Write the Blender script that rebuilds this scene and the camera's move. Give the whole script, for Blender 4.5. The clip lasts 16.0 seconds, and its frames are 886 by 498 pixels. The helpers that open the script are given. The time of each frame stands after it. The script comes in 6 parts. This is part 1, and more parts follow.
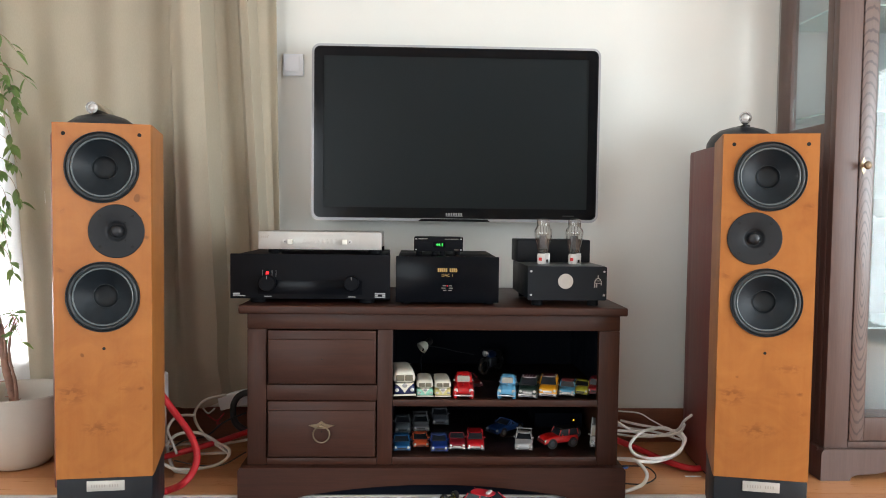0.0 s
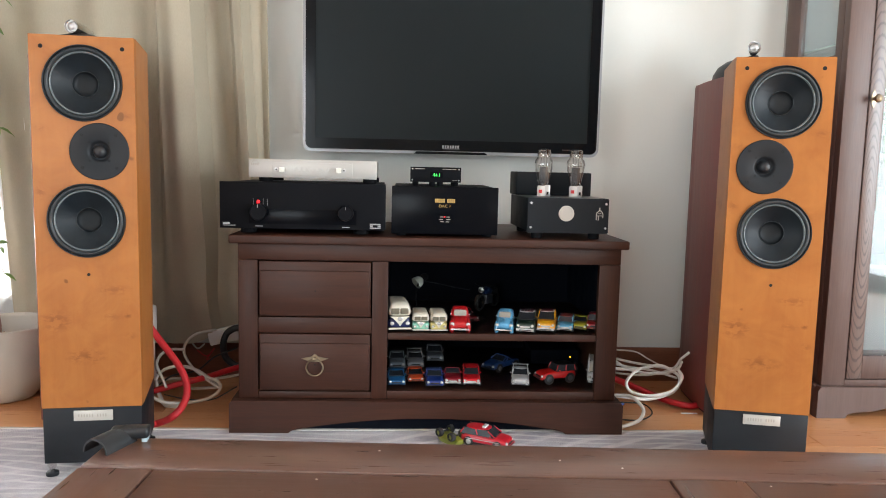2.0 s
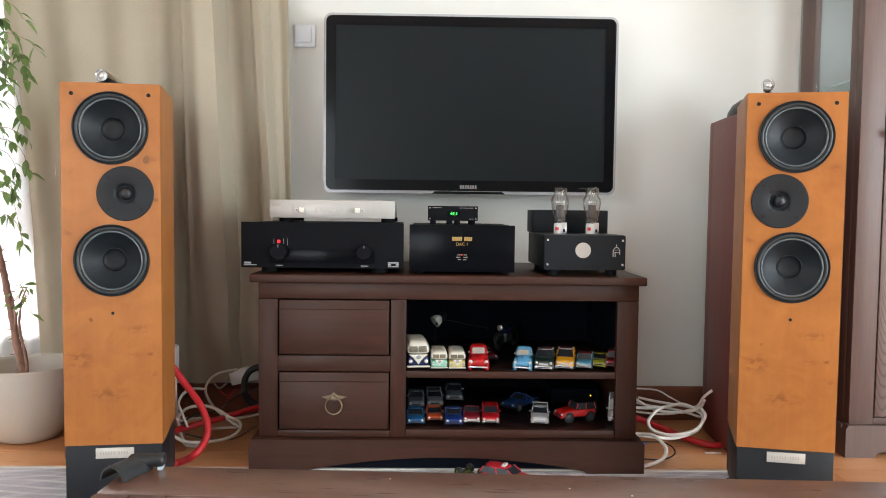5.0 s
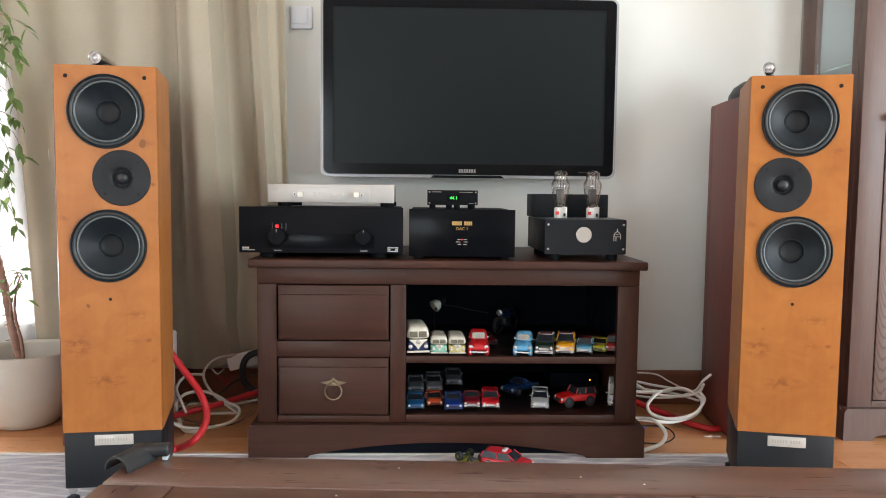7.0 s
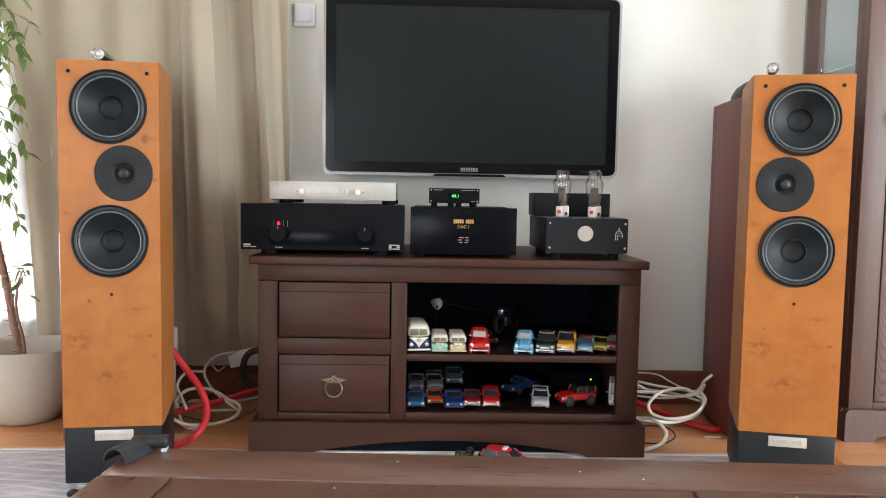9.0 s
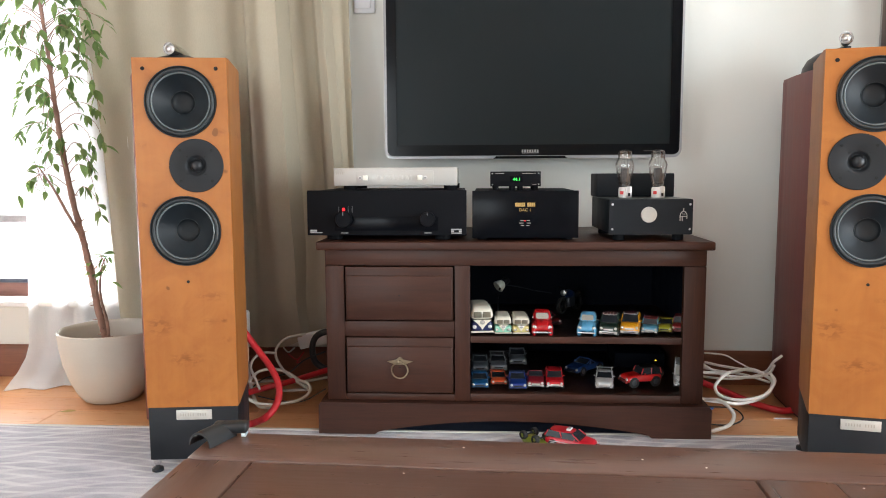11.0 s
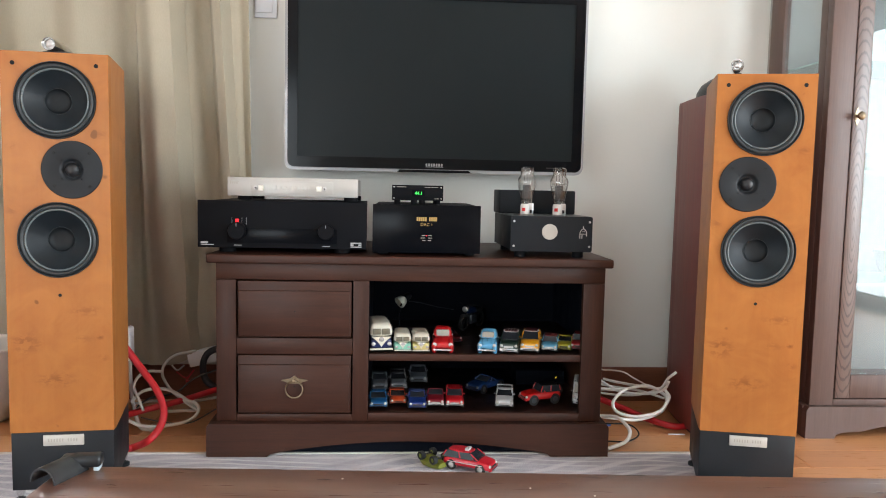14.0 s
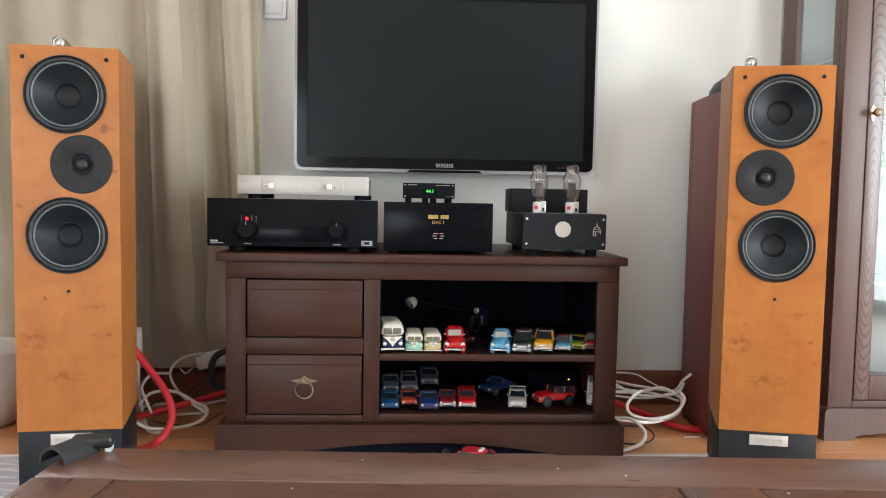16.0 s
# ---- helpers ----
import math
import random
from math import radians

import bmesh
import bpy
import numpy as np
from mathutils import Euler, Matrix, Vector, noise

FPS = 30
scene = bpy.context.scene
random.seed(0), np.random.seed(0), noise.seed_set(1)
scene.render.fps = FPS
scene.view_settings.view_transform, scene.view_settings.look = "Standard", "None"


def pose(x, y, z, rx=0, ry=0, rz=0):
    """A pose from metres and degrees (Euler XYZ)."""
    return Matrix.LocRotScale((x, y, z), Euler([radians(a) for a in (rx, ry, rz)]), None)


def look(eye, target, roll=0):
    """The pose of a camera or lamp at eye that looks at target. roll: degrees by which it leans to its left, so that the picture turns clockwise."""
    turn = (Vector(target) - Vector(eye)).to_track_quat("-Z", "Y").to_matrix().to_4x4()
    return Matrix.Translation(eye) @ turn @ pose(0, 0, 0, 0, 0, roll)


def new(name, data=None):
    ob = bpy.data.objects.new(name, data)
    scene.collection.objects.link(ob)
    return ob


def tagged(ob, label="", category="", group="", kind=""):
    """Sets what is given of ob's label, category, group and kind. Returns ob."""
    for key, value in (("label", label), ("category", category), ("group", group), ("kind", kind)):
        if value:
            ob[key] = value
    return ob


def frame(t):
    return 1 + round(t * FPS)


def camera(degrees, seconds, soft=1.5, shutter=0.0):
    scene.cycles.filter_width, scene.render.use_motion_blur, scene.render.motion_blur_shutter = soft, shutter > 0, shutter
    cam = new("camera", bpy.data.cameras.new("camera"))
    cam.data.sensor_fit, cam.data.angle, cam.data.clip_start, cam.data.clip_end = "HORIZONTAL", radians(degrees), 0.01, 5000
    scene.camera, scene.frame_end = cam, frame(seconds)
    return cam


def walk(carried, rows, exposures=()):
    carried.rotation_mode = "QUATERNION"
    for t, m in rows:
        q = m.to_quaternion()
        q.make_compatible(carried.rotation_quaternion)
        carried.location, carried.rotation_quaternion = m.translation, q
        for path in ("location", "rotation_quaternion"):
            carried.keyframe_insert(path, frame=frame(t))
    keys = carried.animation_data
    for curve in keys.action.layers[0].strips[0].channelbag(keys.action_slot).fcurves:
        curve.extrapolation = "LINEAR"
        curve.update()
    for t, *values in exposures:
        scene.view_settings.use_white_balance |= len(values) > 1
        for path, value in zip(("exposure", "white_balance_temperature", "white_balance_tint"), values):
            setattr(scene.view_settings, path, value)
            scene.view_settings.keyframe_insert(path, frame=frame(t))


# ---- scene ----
cam = camera(61.6, 16.0, soft=1.0)
PATH = [
    (0, (0.219, 0.17, 0.802), (0.286, 2.166, 0.707), 0.7),
    (0.5, (0.203, 0.214, 0.791), (0.334, 2.206, 0.67), 0.8),
    (1, (0.197, 0.217, 0.754), (0.341, 2.206, 0.604), 1.6),
    (1.5, (0.201, 0.223, 0.744), (0.323, 2.21, 0.55), 1.3),
    (2, (0.197, 0.23, 0.736), (0.298, 2.216, 0.516), 1.3),
    (2.5, (0.197, 0.228, 0.737), (0.293, 2.214, 0.526), 0.9),
    (3, (0.199, 0.228, 0.74), (0.275, 2.22, 0.579), 0.3),
    (3.2, (0.191, 0.227, 0.743), (0.26, 2.221, 0.6), 0.1),
    (5.3, (0.215, 0.209, 0.721), (0.249, 2.206, 0.617), 0.7),
    (5.5, (0.201, 0.217, 0.728), (0.257, 2.212, 0.606), 0.9),
    (6, (0.2, 0.225, 0.727), (0.263, 2.219, 0.59), 0.9),
    (6.5, (0.203, 0.225, 0.724), (0.265, 2.219, 0.578), 1.1),
    (7, (0.197, 0.225, 0.724), (0.25, 2.219, 0.576), 0.6),
    (7.5, (0.199, 0.225, 0.724), (0.246, 2.22, 0.588), 0.6),
    (8, (0.2, 0.224, 0.724), (0.248, 2.22, 0.611), 0.8),
    (8.2, (0.203, 0.225, 0.718), (0.249, 2.222, 0.616), 0.8),
    (10.3, (0.192, 0.226, 0.715), (0.237, 2.211, 0.477), 1.4),
    (10.5, (0.199, 0.228, 0.717), (0.182, 2.214, 0.478), 0.5),
    (10.8, (0.198, 0.218, 0.728), (0.114, 2.203, 0.504), -0.3),
    (11, (0.199, 0.205, 0.736), (0.08, 2.19, 0.528), -0.3),
    (11.3, (0.188, 0.192, 0.740), (0.003, 2.176, 0.565), 0.6),
    (11.5, (0.183, 0.194, 0.741), (-0.019, 2.177, 0.574), 1.3),
    (11.8, (0.194, 0.210, 0.744), (0.013, 2.195, 0.583), 2.0),
    (12, (0.203, 0.226, 0.747), (0.097, 2.218, 0.596), 2.0),
    (12.2, (0.208, 0.242, 0.751), (0.265, 2.238, 0.633), 0.6),
    (12.5, (0.211, 0.262, 0.755), (0.243, 2.257, 0.623), 0.1),
    (13, (0.216, 0.252, 0.743), (0.24, 2.247, 0.615), -0.5),
    (13.5, (0.222, 0.254, 0.732), (0.315, 2.244, 0.547), 0.4),
    (14, (0.227, 0.256, 0.733), (0.347, 2.245, 0.565), 1.2),
    (14.5, (0.221, 0.262, 0.725), (0.328, 2.256, 0.607), 1.1),
    (15, (0.213, 0.264, 0.71), (0.283, 2.26, 0.598), 1.6),
    (15.5, (0.208, 0.275, 0.692), (0.292, 2.27, 0.577), 1.9),
    (16, (0.211, 0.278, 0.688), (0.317, 2.271, 0.558), 1.0),
]
EXPOSURES = [(0.0, 0.00), (1.0, 0.11), (2.0, 0.22), (3.0, 0.22), (5.5, 0.14), (8.0, 0.19), (10.5, 0.24), (11.5, 0.16), (12.0, 0.08), (12.5, -0.02), (13.0, 0.04), (14.0, 0.22), (16.0, 0.22)]
walk(cam, [(t, look(eye, target, roll)) for t, eye, target, roll in PATH], EXPOSURES)

# ---- light ----
world = bpy.data.worlds.new("world")
scene.world = world
world.use_nodes = True
wn = world.node_tree.nodes
sky = wn.new("ShaderNodeTexSky")
sky.sky_type, sky.sun_disc = "NISHITA", False
sky.sun_elevation, sky.sun_rotation = radians(40), radians(100)
wn["Background"].inputs["Strength"].default_value = 0.12
world.node_tree.links.new(sky.outputs[0], wn["Background"].inputs["Color"])


def area_lamp(name, eye, target, w, h, watts, colour):
    data = bpy.data.lights.new(name, "AREA")
    data.shape, data.size, data.size_y, data.energy, data.color = "RECTANGLE", w, h, watts, colour
    ob = new(name, data)
    ob.matrix_world = look(eye, target)
    return ob


area_lamp("daylight_side_door", (3.42, -0.45, 0.94), (0.0, -0.45, 0.80), 3.1, 1.76, 225, (0.855, 0.935, 0.99))
# Added fill from the left through an invented opening.
area_lamp("fill_west_opening", (-3.52, -1.7, 1.1), (0.0, -1.7, 1.1), 2.2, 2.04, 85, (0.87, 0.94, 0.99))
# Added fill from behind the viewer that lifts the low corners.
area_lamp("fill_south_opening", (-2.2, -5.42, 1.1), (-2.2, 0.0, 1.1), 2.2, 2.0, 115, (0.855, 0.935, 0.99))
area_lamp("daylight_back_window", (-1.95, 2.98, 1.3), (-1.95, 0.0, 1.3), 1.6, 1.9, 200, (0.95, 0.98, 1.0))


# ---- materials ----
def ramp(nt, fac, stops):
    r = nt.nodes.new("ShaderNodeValToRGB")
    els = r.color_ramp.elements
    while len(els) < len(stops):
        els.new(0.5)
    for e, (p, c) in zip(els, stops):
        e.position, e.color = p, (*c, 1) if len(c) == 3 else c
    nt.links.new(fac, r.inputs[0])
    return r.outputs[0]


def noise_node(nt, vec, scale, detail=4, rough=0.55, dist=0.0):
    n = nt.nodes.new("ShaderNodeTexNoise")
    n.inputs["Scale"].default_value = scale
    n.inputs["Detail"].default_value = detail
    n.inputs["Roughness"].default_value = rough
    n.inputs["Distortion"].default_value = dist
    nt.links.new(vec, n.inputs["Vector"])
    return n.outputs["Fac"]


def coords(nt, stretch=(1, 1, 1), turn=(0, 0, 0), rand=False):
    tc = nt.nodes.new("ShaderNodeTexCoord")
    mp = nt.nodes.new("ShaderNodeMapping")
    mp.inputs["Scale"].default_value = stretch
    mp.inputs["Rotation"].default_value = [radians(a) for a in turn]
    nt.links.new(tc.outputs["Object"], mp.inputs["Vector"])
    if rand:
        info = nt.nodes.new("ShaderNodeObjectInfo")
        mul = nt.nodes.new("ShaderNodeMath")
        mul.operation = "MULTIPLY"
        mul.inputs[1].default_value = 37.0
        nt.links.new(info.outputs["Random"], mul.inputs[0])
        nt.links.new(mul.outputs[0], mp.inputs["Location"])
    return mp.outputs[0]


def mix(nt, fac, a, b, mode="MIX"):
    m = nt.nodes.new("ShaderNodeMix")
    m.data_type, m.blend_type = "RGBA", mode
    for sock, v in ((m.inputs[0], fac), (m.inputs[6], a), (m.inputs[7], b)):
        if isinstance(v, (int, float)):
            sock.default_value = v
        elif isinstance(v, tuple):
            sock.default_value = (*v, 1)
        else:
            nt.links.new(v, sock)
    return m.outputs[2]


def bump(nt, fac, strength, dist=0.002):
    b = nt.nodes.new("ShaderNodeBump")
    b.inputs["Strength"].default_value, b.inputs["Distance"].default_value = strength, dist
    nt.links.new(fac, b.inputs["Height"])
    return b.outputs[0]


def shader(name):
    m = bpy.data.materials.new(name)
    m.use_nodes = True
    return m, m.node_tree, m.node_tree.nodes["Principled BSDF"]


def tint(c, k):
    return tuple(min(1.0, v * k) for v in c)


def mat(name, col, rough=0.5, metal=0.0, var=0.15, scale=12.0, fine=150.0, bumps=0.1, coat=0.0, stretch=(1, 1, 1), sheen=0.0, spec=0.5, uneven=1.0):
    """Plain surface with large and fine variation."""
    m, nt, p = shader(name)
    v = coords(nt, stretch)
    big, small = noise_node(nt, v, scale), noise_node(nt, v, fine, 3)
    c = ramp(nt, big, [(0.3, tint(col, 1 - var)), (0.7, tint(col, 1 + var))])
    c = mix(nt, 0.25, c, ramp(nt, small, [(0.3, tint(col, 1 - var)), (0.7, tint(col, 1 + var))]))
    nt.links.new(c, p.inputs["Base Color"])
    r = ramp(nt, big, [(0.3, (rough * (1 - 0.15 * uneven),) * 3), (0.75, (min(1, rough * (1 + 0.2 * uneven)),) * 3)])
    nt.links.new(r, p.inputs["Roughness"])
    p.inputs["Metallic"].default_value = metal
    p.inputs["Coat Weight"].default_value = coat
    p.inputs["Coat Roughness"].default_value = 0.08
    p.inputs["Sheen Weight"].default_value = sheen
    p.inputs["Specular IOR Level"].default_value = spec
    if bumps:
        nt.links.new(bump(nt, small, bumps, 0.001), p.inputs["Normal"])
    return m


def glow(name, col, strength):
    m, nt, p = shader(name)
    p.inputs["Base Color"].default_value = (0.02, 0.02, 0.02, 1)
    p.inputs["Emission Color"].default_value = (*col, 1)
    p.inputs["Emission Strength"].default_value = strength
    return m


def wood(name, dark, light, axis="x", rough=0.35, grain=1.0, coat=0.0, rand=False, ring=0.0, spec=0.5):
    """Stained wood with long grain along one axis."""
    m, nt, p = shader(name)
    st = {"x": (0.9, 14, 14), "y": (14, 0.9, 14), "z": (14, 14, 0.9)}[axis]
    v = coords(nt, tuple(a * grain for a in st), rand=rand)
    a, b = noise_node(nt, v, 3.0, 6, 0.6, 0.6), noise_node(nt, v, 14.0, 4, 0.65)
    c = ramp(nt, a, [(0.25, dark), (0.55, tuple((x + y) / 2 for x, y in zip(dark, light))), (0.8, light)])
    c = mix(nt, 0.35, c, ramp(nt, b, [(0.35, dark), (0.65, light)]))
    if ring:
        w = nt.nodes.new("ShaderNodeTexWave")
        w.wave_type, w.rings_direction = "RINGS", "Z"
        w.inputs["Scale"].default_value, w.inputs["Distortion"].default_value, w.inputs["Detail"].default_value = 0.9, 7.0, 2.0
        nt.links.new(v, w.inputs["Vector"])
        c = mix(nt, ring, c, ramp(nt, w.outputs["Fac"], [(0.25, dark), (0.6, light)]))
    if rand:
        info = nt.nodes.new("ShaderNodeObjectInfo")
        c = mix(nt, 0.55, c, ramp(nt, info.outputs["Random"], [(0.0, tint(dark, 1.15)), (1.0, light)]))
    nt.links.new(c, p.inputs["Base Color"])
    nt.links.new(ramp(nt, b, [(0.2, (rough * 0.8,) * 3), (0.8, (rough * 1.25,) * 3)]), p.inputs["Roughness"])
    p.inputs["Coat Weight"].default_value = coat
    p.inputs["Coat Roughness"].default_value = 0.32
    p.inputs["Coat IOR"].default_value = 1.7
    p.inputs["Specular IOR Level"].default_value = spec
    nt.links.new(bump(nt, b, 0.12, 0.0006), p.inputs["Normal"])
    return m


BURL_FIGURES = ((-0.072, 0.372, 0.042, 0.030, 0.95), (-0.010, 0.290, 0.052, 0.022, 0.9), (0.055, 0.442, 0.050, 0.014, 0.6), (0.082, 0.383, 0.010, 0.007, 1.0),
                (0.045, 0.380, 0.030, 0.012, 0.45), (0.088, 0.335, 0.016, 0.012, 0.5), (-0.094, 0.66, 0.014, 0.02, 0.7), (0.088, 0.83, 0.02, 0.012, 0.6), (-0.09, 0.80, 0.014, 0.010, 0.5))


def burl(name):
    """Golden maple veneer with clustered brown burl specks."""
    m, nt, p = shader(name)
    v = coords(nt, (1, 1, 1), rand=True)
    vs = coords(nt, (16, 16, 1.2))
    base = ramp(nt, noise_node(nt, vs, 2.5, 5, 0.6, 0.8), [(0.25, (0.315, 0.109, 0.0255)), (0.75, (0.380, 0.141, 0.035))])
    cloud = ramp(nt, noise_node(nt, v, 9.0, 5, 0.6, 1.2), [(0.33, (0.270, 0.090, 0.0215)), (0.68, (0.400, 0.154, 0.039))])
    base = mix(nt, 0.5, base, cloud)
    # Book-matched burl figures: centre and half size across and up the board.
    flat = coords(nt, (1, 0, 1))
    dots = None
    for x, z, w, h, deep in BURL_FIGURES:
        mp = nt.nodes.new("ShaderNodeMapping")
        mp.inputs["Location"].default_value, mp.inputs["Scale"].default_value = (-x / w, 0, -z / h), (1 / w, 0, 1 / h)
        nt.links.new(flat, mp.inputs["Vector"])
        ln = nt.nodes.new("ShaderNodeVectorMath")
        ln.operation = "LENGTH"
        nt.links.new(mp.outputs[0], ln.inputs[0])
        spot = ramp(nt, ln.outputs["Value"], [(0.15, (deep,) * 3), (1.0, (0, 0, 0))])
        dots = mix(nt, 1.0, dots, spot, "ADD") if dots else spot
    grain = coords(nt, (1, 1, 1.7))
    speck = ramp(nt, noise_node(nt, grain, 44.0, 4, 0.68, 0.5), [(0.46, (0.04, 0.04, 0.04)), (0.57, (0.9, 0.9, 0.9))])
    dots = mix(nt, 1.0, dots, speck, "MULTIPLY")
    pin = ramp(nt, noise_node(nt, v, 30.0, 1, 0.4), [(0.76, (0, 0, 0)), (0.80, (0.8, 0.8, 0.8))])
    c = mix(nt, dots, base, (0.20, 0.066, 0.018))
    c = mix(nt, pin, c, (0.15, 0.055, 0.015))
    nt.links.new(c, p.inputs["Base Color"])
    p.inputs["Roughness"].default_value = 0.42
    p.inputs["Coat Weight"].default_value = 0.14
    p.inputs["Specular IOR Level"].default_value = 0.15
    p.inputs["Coat Roughness"].default_value = 0.24
    return m


def figured_oak(name, dark, light, centre):
    """Flat-sawn oak with long nested arches round a centre given as (x, z)."""
    m, nt, p = shader(name)
    tc, mp = nt.nodes.new("ShaderNodeTexCoord"), nt.nodes.new("ShaderNodeMapping")
    k = (52.0, 0.0, 6.5)
    mp.inputs["Scale"].default_value, mp.inputs["Location"].default_value = k, (-centre[0] * k[0], 0, -centre[1] * k[2])
    nt.links.new(tc.outputs["Object"], mp.inputs["Vector"])
    w = nt.nodes.new("ShaderNodeTexWave")
    w.wave_type, w.rings_direction = "RINGS", "Y"
    for key, val in (("Scale", 1.5), ("Distortion", 4.0), ("Detail", 3.0), ("Detail Scale", 0.5)):
        w.inputs[key].default_value = val
    nt.links.new(mp.outputs[0], w.inputs["Vector"])
    pores = noise_node(nt, coords(nt, (16, 16, 1.0)), 16.0, 4, 0.65)
    c = ramp(nt, w.outputs["Fac"], [(0.05, dark), (0.24, light), (1.0, tint(light, 1.1))])
    c = mix(nt, 0.25, c, ramp(nt, pores, [(0.35, dark), (0.65, light)]))
    nt.links.new(c, p.inputs["Base Color"])
    p.inputs["Roughness"].default_value = 0.42
    p.inputs["Coat Weight"].default_value, p.inputs["Coat Roughness"].default_value, p.inputs["Coat IOR"].default_value = 0.45, 0.32, 1.7
    nt.links.new(bump(nt, pores, 0.15, 0.0006), p.inputs["Normal"])
    return m


def rug_material():
    m, nt, p = shader("rug_pile")
    pale, grey = (0.66, 0.635, 0.63), (0.215, 0.205, 0.255)
    c = ramp(nt, noise_node(nt, coords(nt, (0.7, 1.6, 1), (0, 0, 10)), 2.6, 4, 0.62, 1.5), [(0.36, grey), (0.52, (0.34, 0.325, 0.375)), (0.68, (0.47, 0.455, 0.485))])
    # Brushed pale lines in crossing arcs.
    for turn, scale, warp, strength in ((14, 6.0, 9.0, 0.75), (-48, 5.0, 8.0, 0.7)):
        w = nt.nodes.new("ShaderNodeTexWave")
        w.wave_type, w.bands_direction = "BANDS", "Y"
        for k, val in (("Scale", scale), ("Distortion", warp), ("Detail", 1.5), ("Detail Scale", 0.6)):
            w.inputs[k].default_value = val
        nt.links.new(coords(nt, (0.6, 1.5, 1), (0, 0, turn)), w.inputs["Vector"])
        line = ramp(nt, w.outputs["Fac"], [(0.70, (0, 0, 0)), (0.93, (strength,) * 3)])
        broken = ramp(nt, noise_node(nt, coords(nt), 5.0 + turn * 0.05, 3), [(0.38, (0.15,) * 3), (0.6, (1, 1, 1))])
        c = mix(nt, mix(nt, 1.0, line, broken, "MULTIPLY"), c, pale)
    fuzz = noise_node(nt, coords(nt), 420.0, 2)
    c = mix(nt, 0.25, c, ramp(nt, fuzz, [(0.3, tint(grey, 0.8)), (0.7, pale)]))
    nt.links.new(c, p.inputs["Base Color"])
    p.inputs["Roughness"].default_value = 0.95
    p.inputs["Sheen Weight"].default_value = 0.3
    nt.links.new(bump(nt, fuzz, 0.6, 0.004), p.inputs["Normal"])
    return m


def cloth(name, col, through_light, clear=0.0):
    """Woven curtain cloth that lets some light through."""
    m, nt, p = shader(name)
    v = coords(nt)
    weave = noise_node(nt, coords(nt, (1, 1, 0.25)), 500.0, 2)
    c = ramp(nt, noise_node(nt, v, 3.0), [(0.3, tint(col, 0.93)), (0.7, tint(col, 1.05))])
    c = mix(nt, 0.2, c, ramp(nt, weave, [(0.3, tint(col, 0.8)), (0.7, tint(col, 1.1))]))
    nt.links.new(c, p.inputs["Base Color"])
    p.inputs["Roughness"].default_value = 0.9
    nt.links.new(bump(nt, weave, 0.25, 0.001), p.inputs["Normal"])
    out = nt.nodes["Material Output"]
    tr = nt.nodes.new("ShaderNodeBsdfTranslucent")
    nt.links.new(c, tr.inputs["Color"])
    ms = nt.nodes.new("ShaderNodeMixShader")
    ms.inputs[0].default_value = through_light
    nt.links.new(p.outputs[0], ms.inputs[1])
    nt.links.new(tr.outputs[0], ms.inputs[2])
    last = ms
    if clear:
        tp = nt.nodes.new("ShaderNodeBsdfTransparent")
        last = nt.nodes.new("ShaderNodeMixShader")
        last.inputs[0].default_value = clear
        nt.links.new(ms.outputs[0], last.inputs[1])
        nt.links.new(tp.outputs[0], last.inputs[2])
    nt.links.new(last.outputs[0], out.inputs["Surface"])
    return m


def glass(name, tone=(1, 1, 1), rough=0.0, power=4.0, least=0.07):
    """Thin clear pane: see-through with a sharp reflection."""
    m, nt, p = shader(name)
    out = nt.nodes["Material Output"]
    tp, gl = nt.nodes.new("ShaderNodeBsdfTransparent"), nt.nodes.new("ShaderNodeBsdfGlossy")
    tp.inputs["Color"].default_value = (*tone, 1)
    gl.inputs["Roughness"].default_value = rough
    lw, ms = nt.nodes.new("ShaderNodeLayerWeight"), nt.nodes.new("ShaderNodeMixShader")
    lw.inputs["Blend"].default_value = 0.5
    pw, ad = nt.nodes.new("ShaderNodeMath"), nt.nodes.new("ShaderNodeMath")
    pw.operation, ad.operation = "POWER", "MULTIPLY_ADD"
    pw.inputs[1].default_value, ad.inputs[1].default_value, ad.inputs[2].default_value = power, 0.85, least
    nt.links.new(lw.outputs["Facing"], pw.inputs[0])
    nt.links.new(pw.outputs[0], ad.inputs[0])
    nt.links.new(ad.outputs[0], ms.inputs[0])
    nt.links.new(tp.outputs[0], ms.inputs[1])
    nt.links.new(gl.outputs[0], ms.inputs[2])
    nt.links.new(ms.outputs[0], out.inputs["Surface"])
    return m


WALL = mat("wall_paint", (0.705, 0.715, 0.672), 0.85, var=0.025, scale=2.0, fine=260.0, bumps=0.12)
CEIL = mat("ceiling_paint", (0.83, 0.825, 0.81), 0.9, var=0.02, scale=2.0, bumps=0.08)
PLANK = wood("oak_laminate", (0.42, 0.172, 0.066), (0.68, 0.345, 0.155), "x", 0.30, rand=True)
SUBFLOOR = mat("subfloor", (0.06, 0.03, 0.015), 0.9)
SKIRT = wood("skirting_wood", (0.14, 0.044, 0.021), (0.24, 0.084, 0.040), "x", 0.4)
DARKWOOD = wood("dark_stained_wood", (0.024, 0.0079, 0.0043), (0.059, 0.0197, 0.0106), "x", 0.44, spec=0.3)
DARKWOOD_Z = wood("dark_stained_wood_upright", (0.023, 0.0076, 0.0042), (0.057, 0.0191, 0.0102), "z", 0.44, spec=0.3)
TABLEWOOD = wood("dark_table_wood", (0.084, 0.040, 0.028), (0.158, 0.080, 0.057), "x", 0.3)
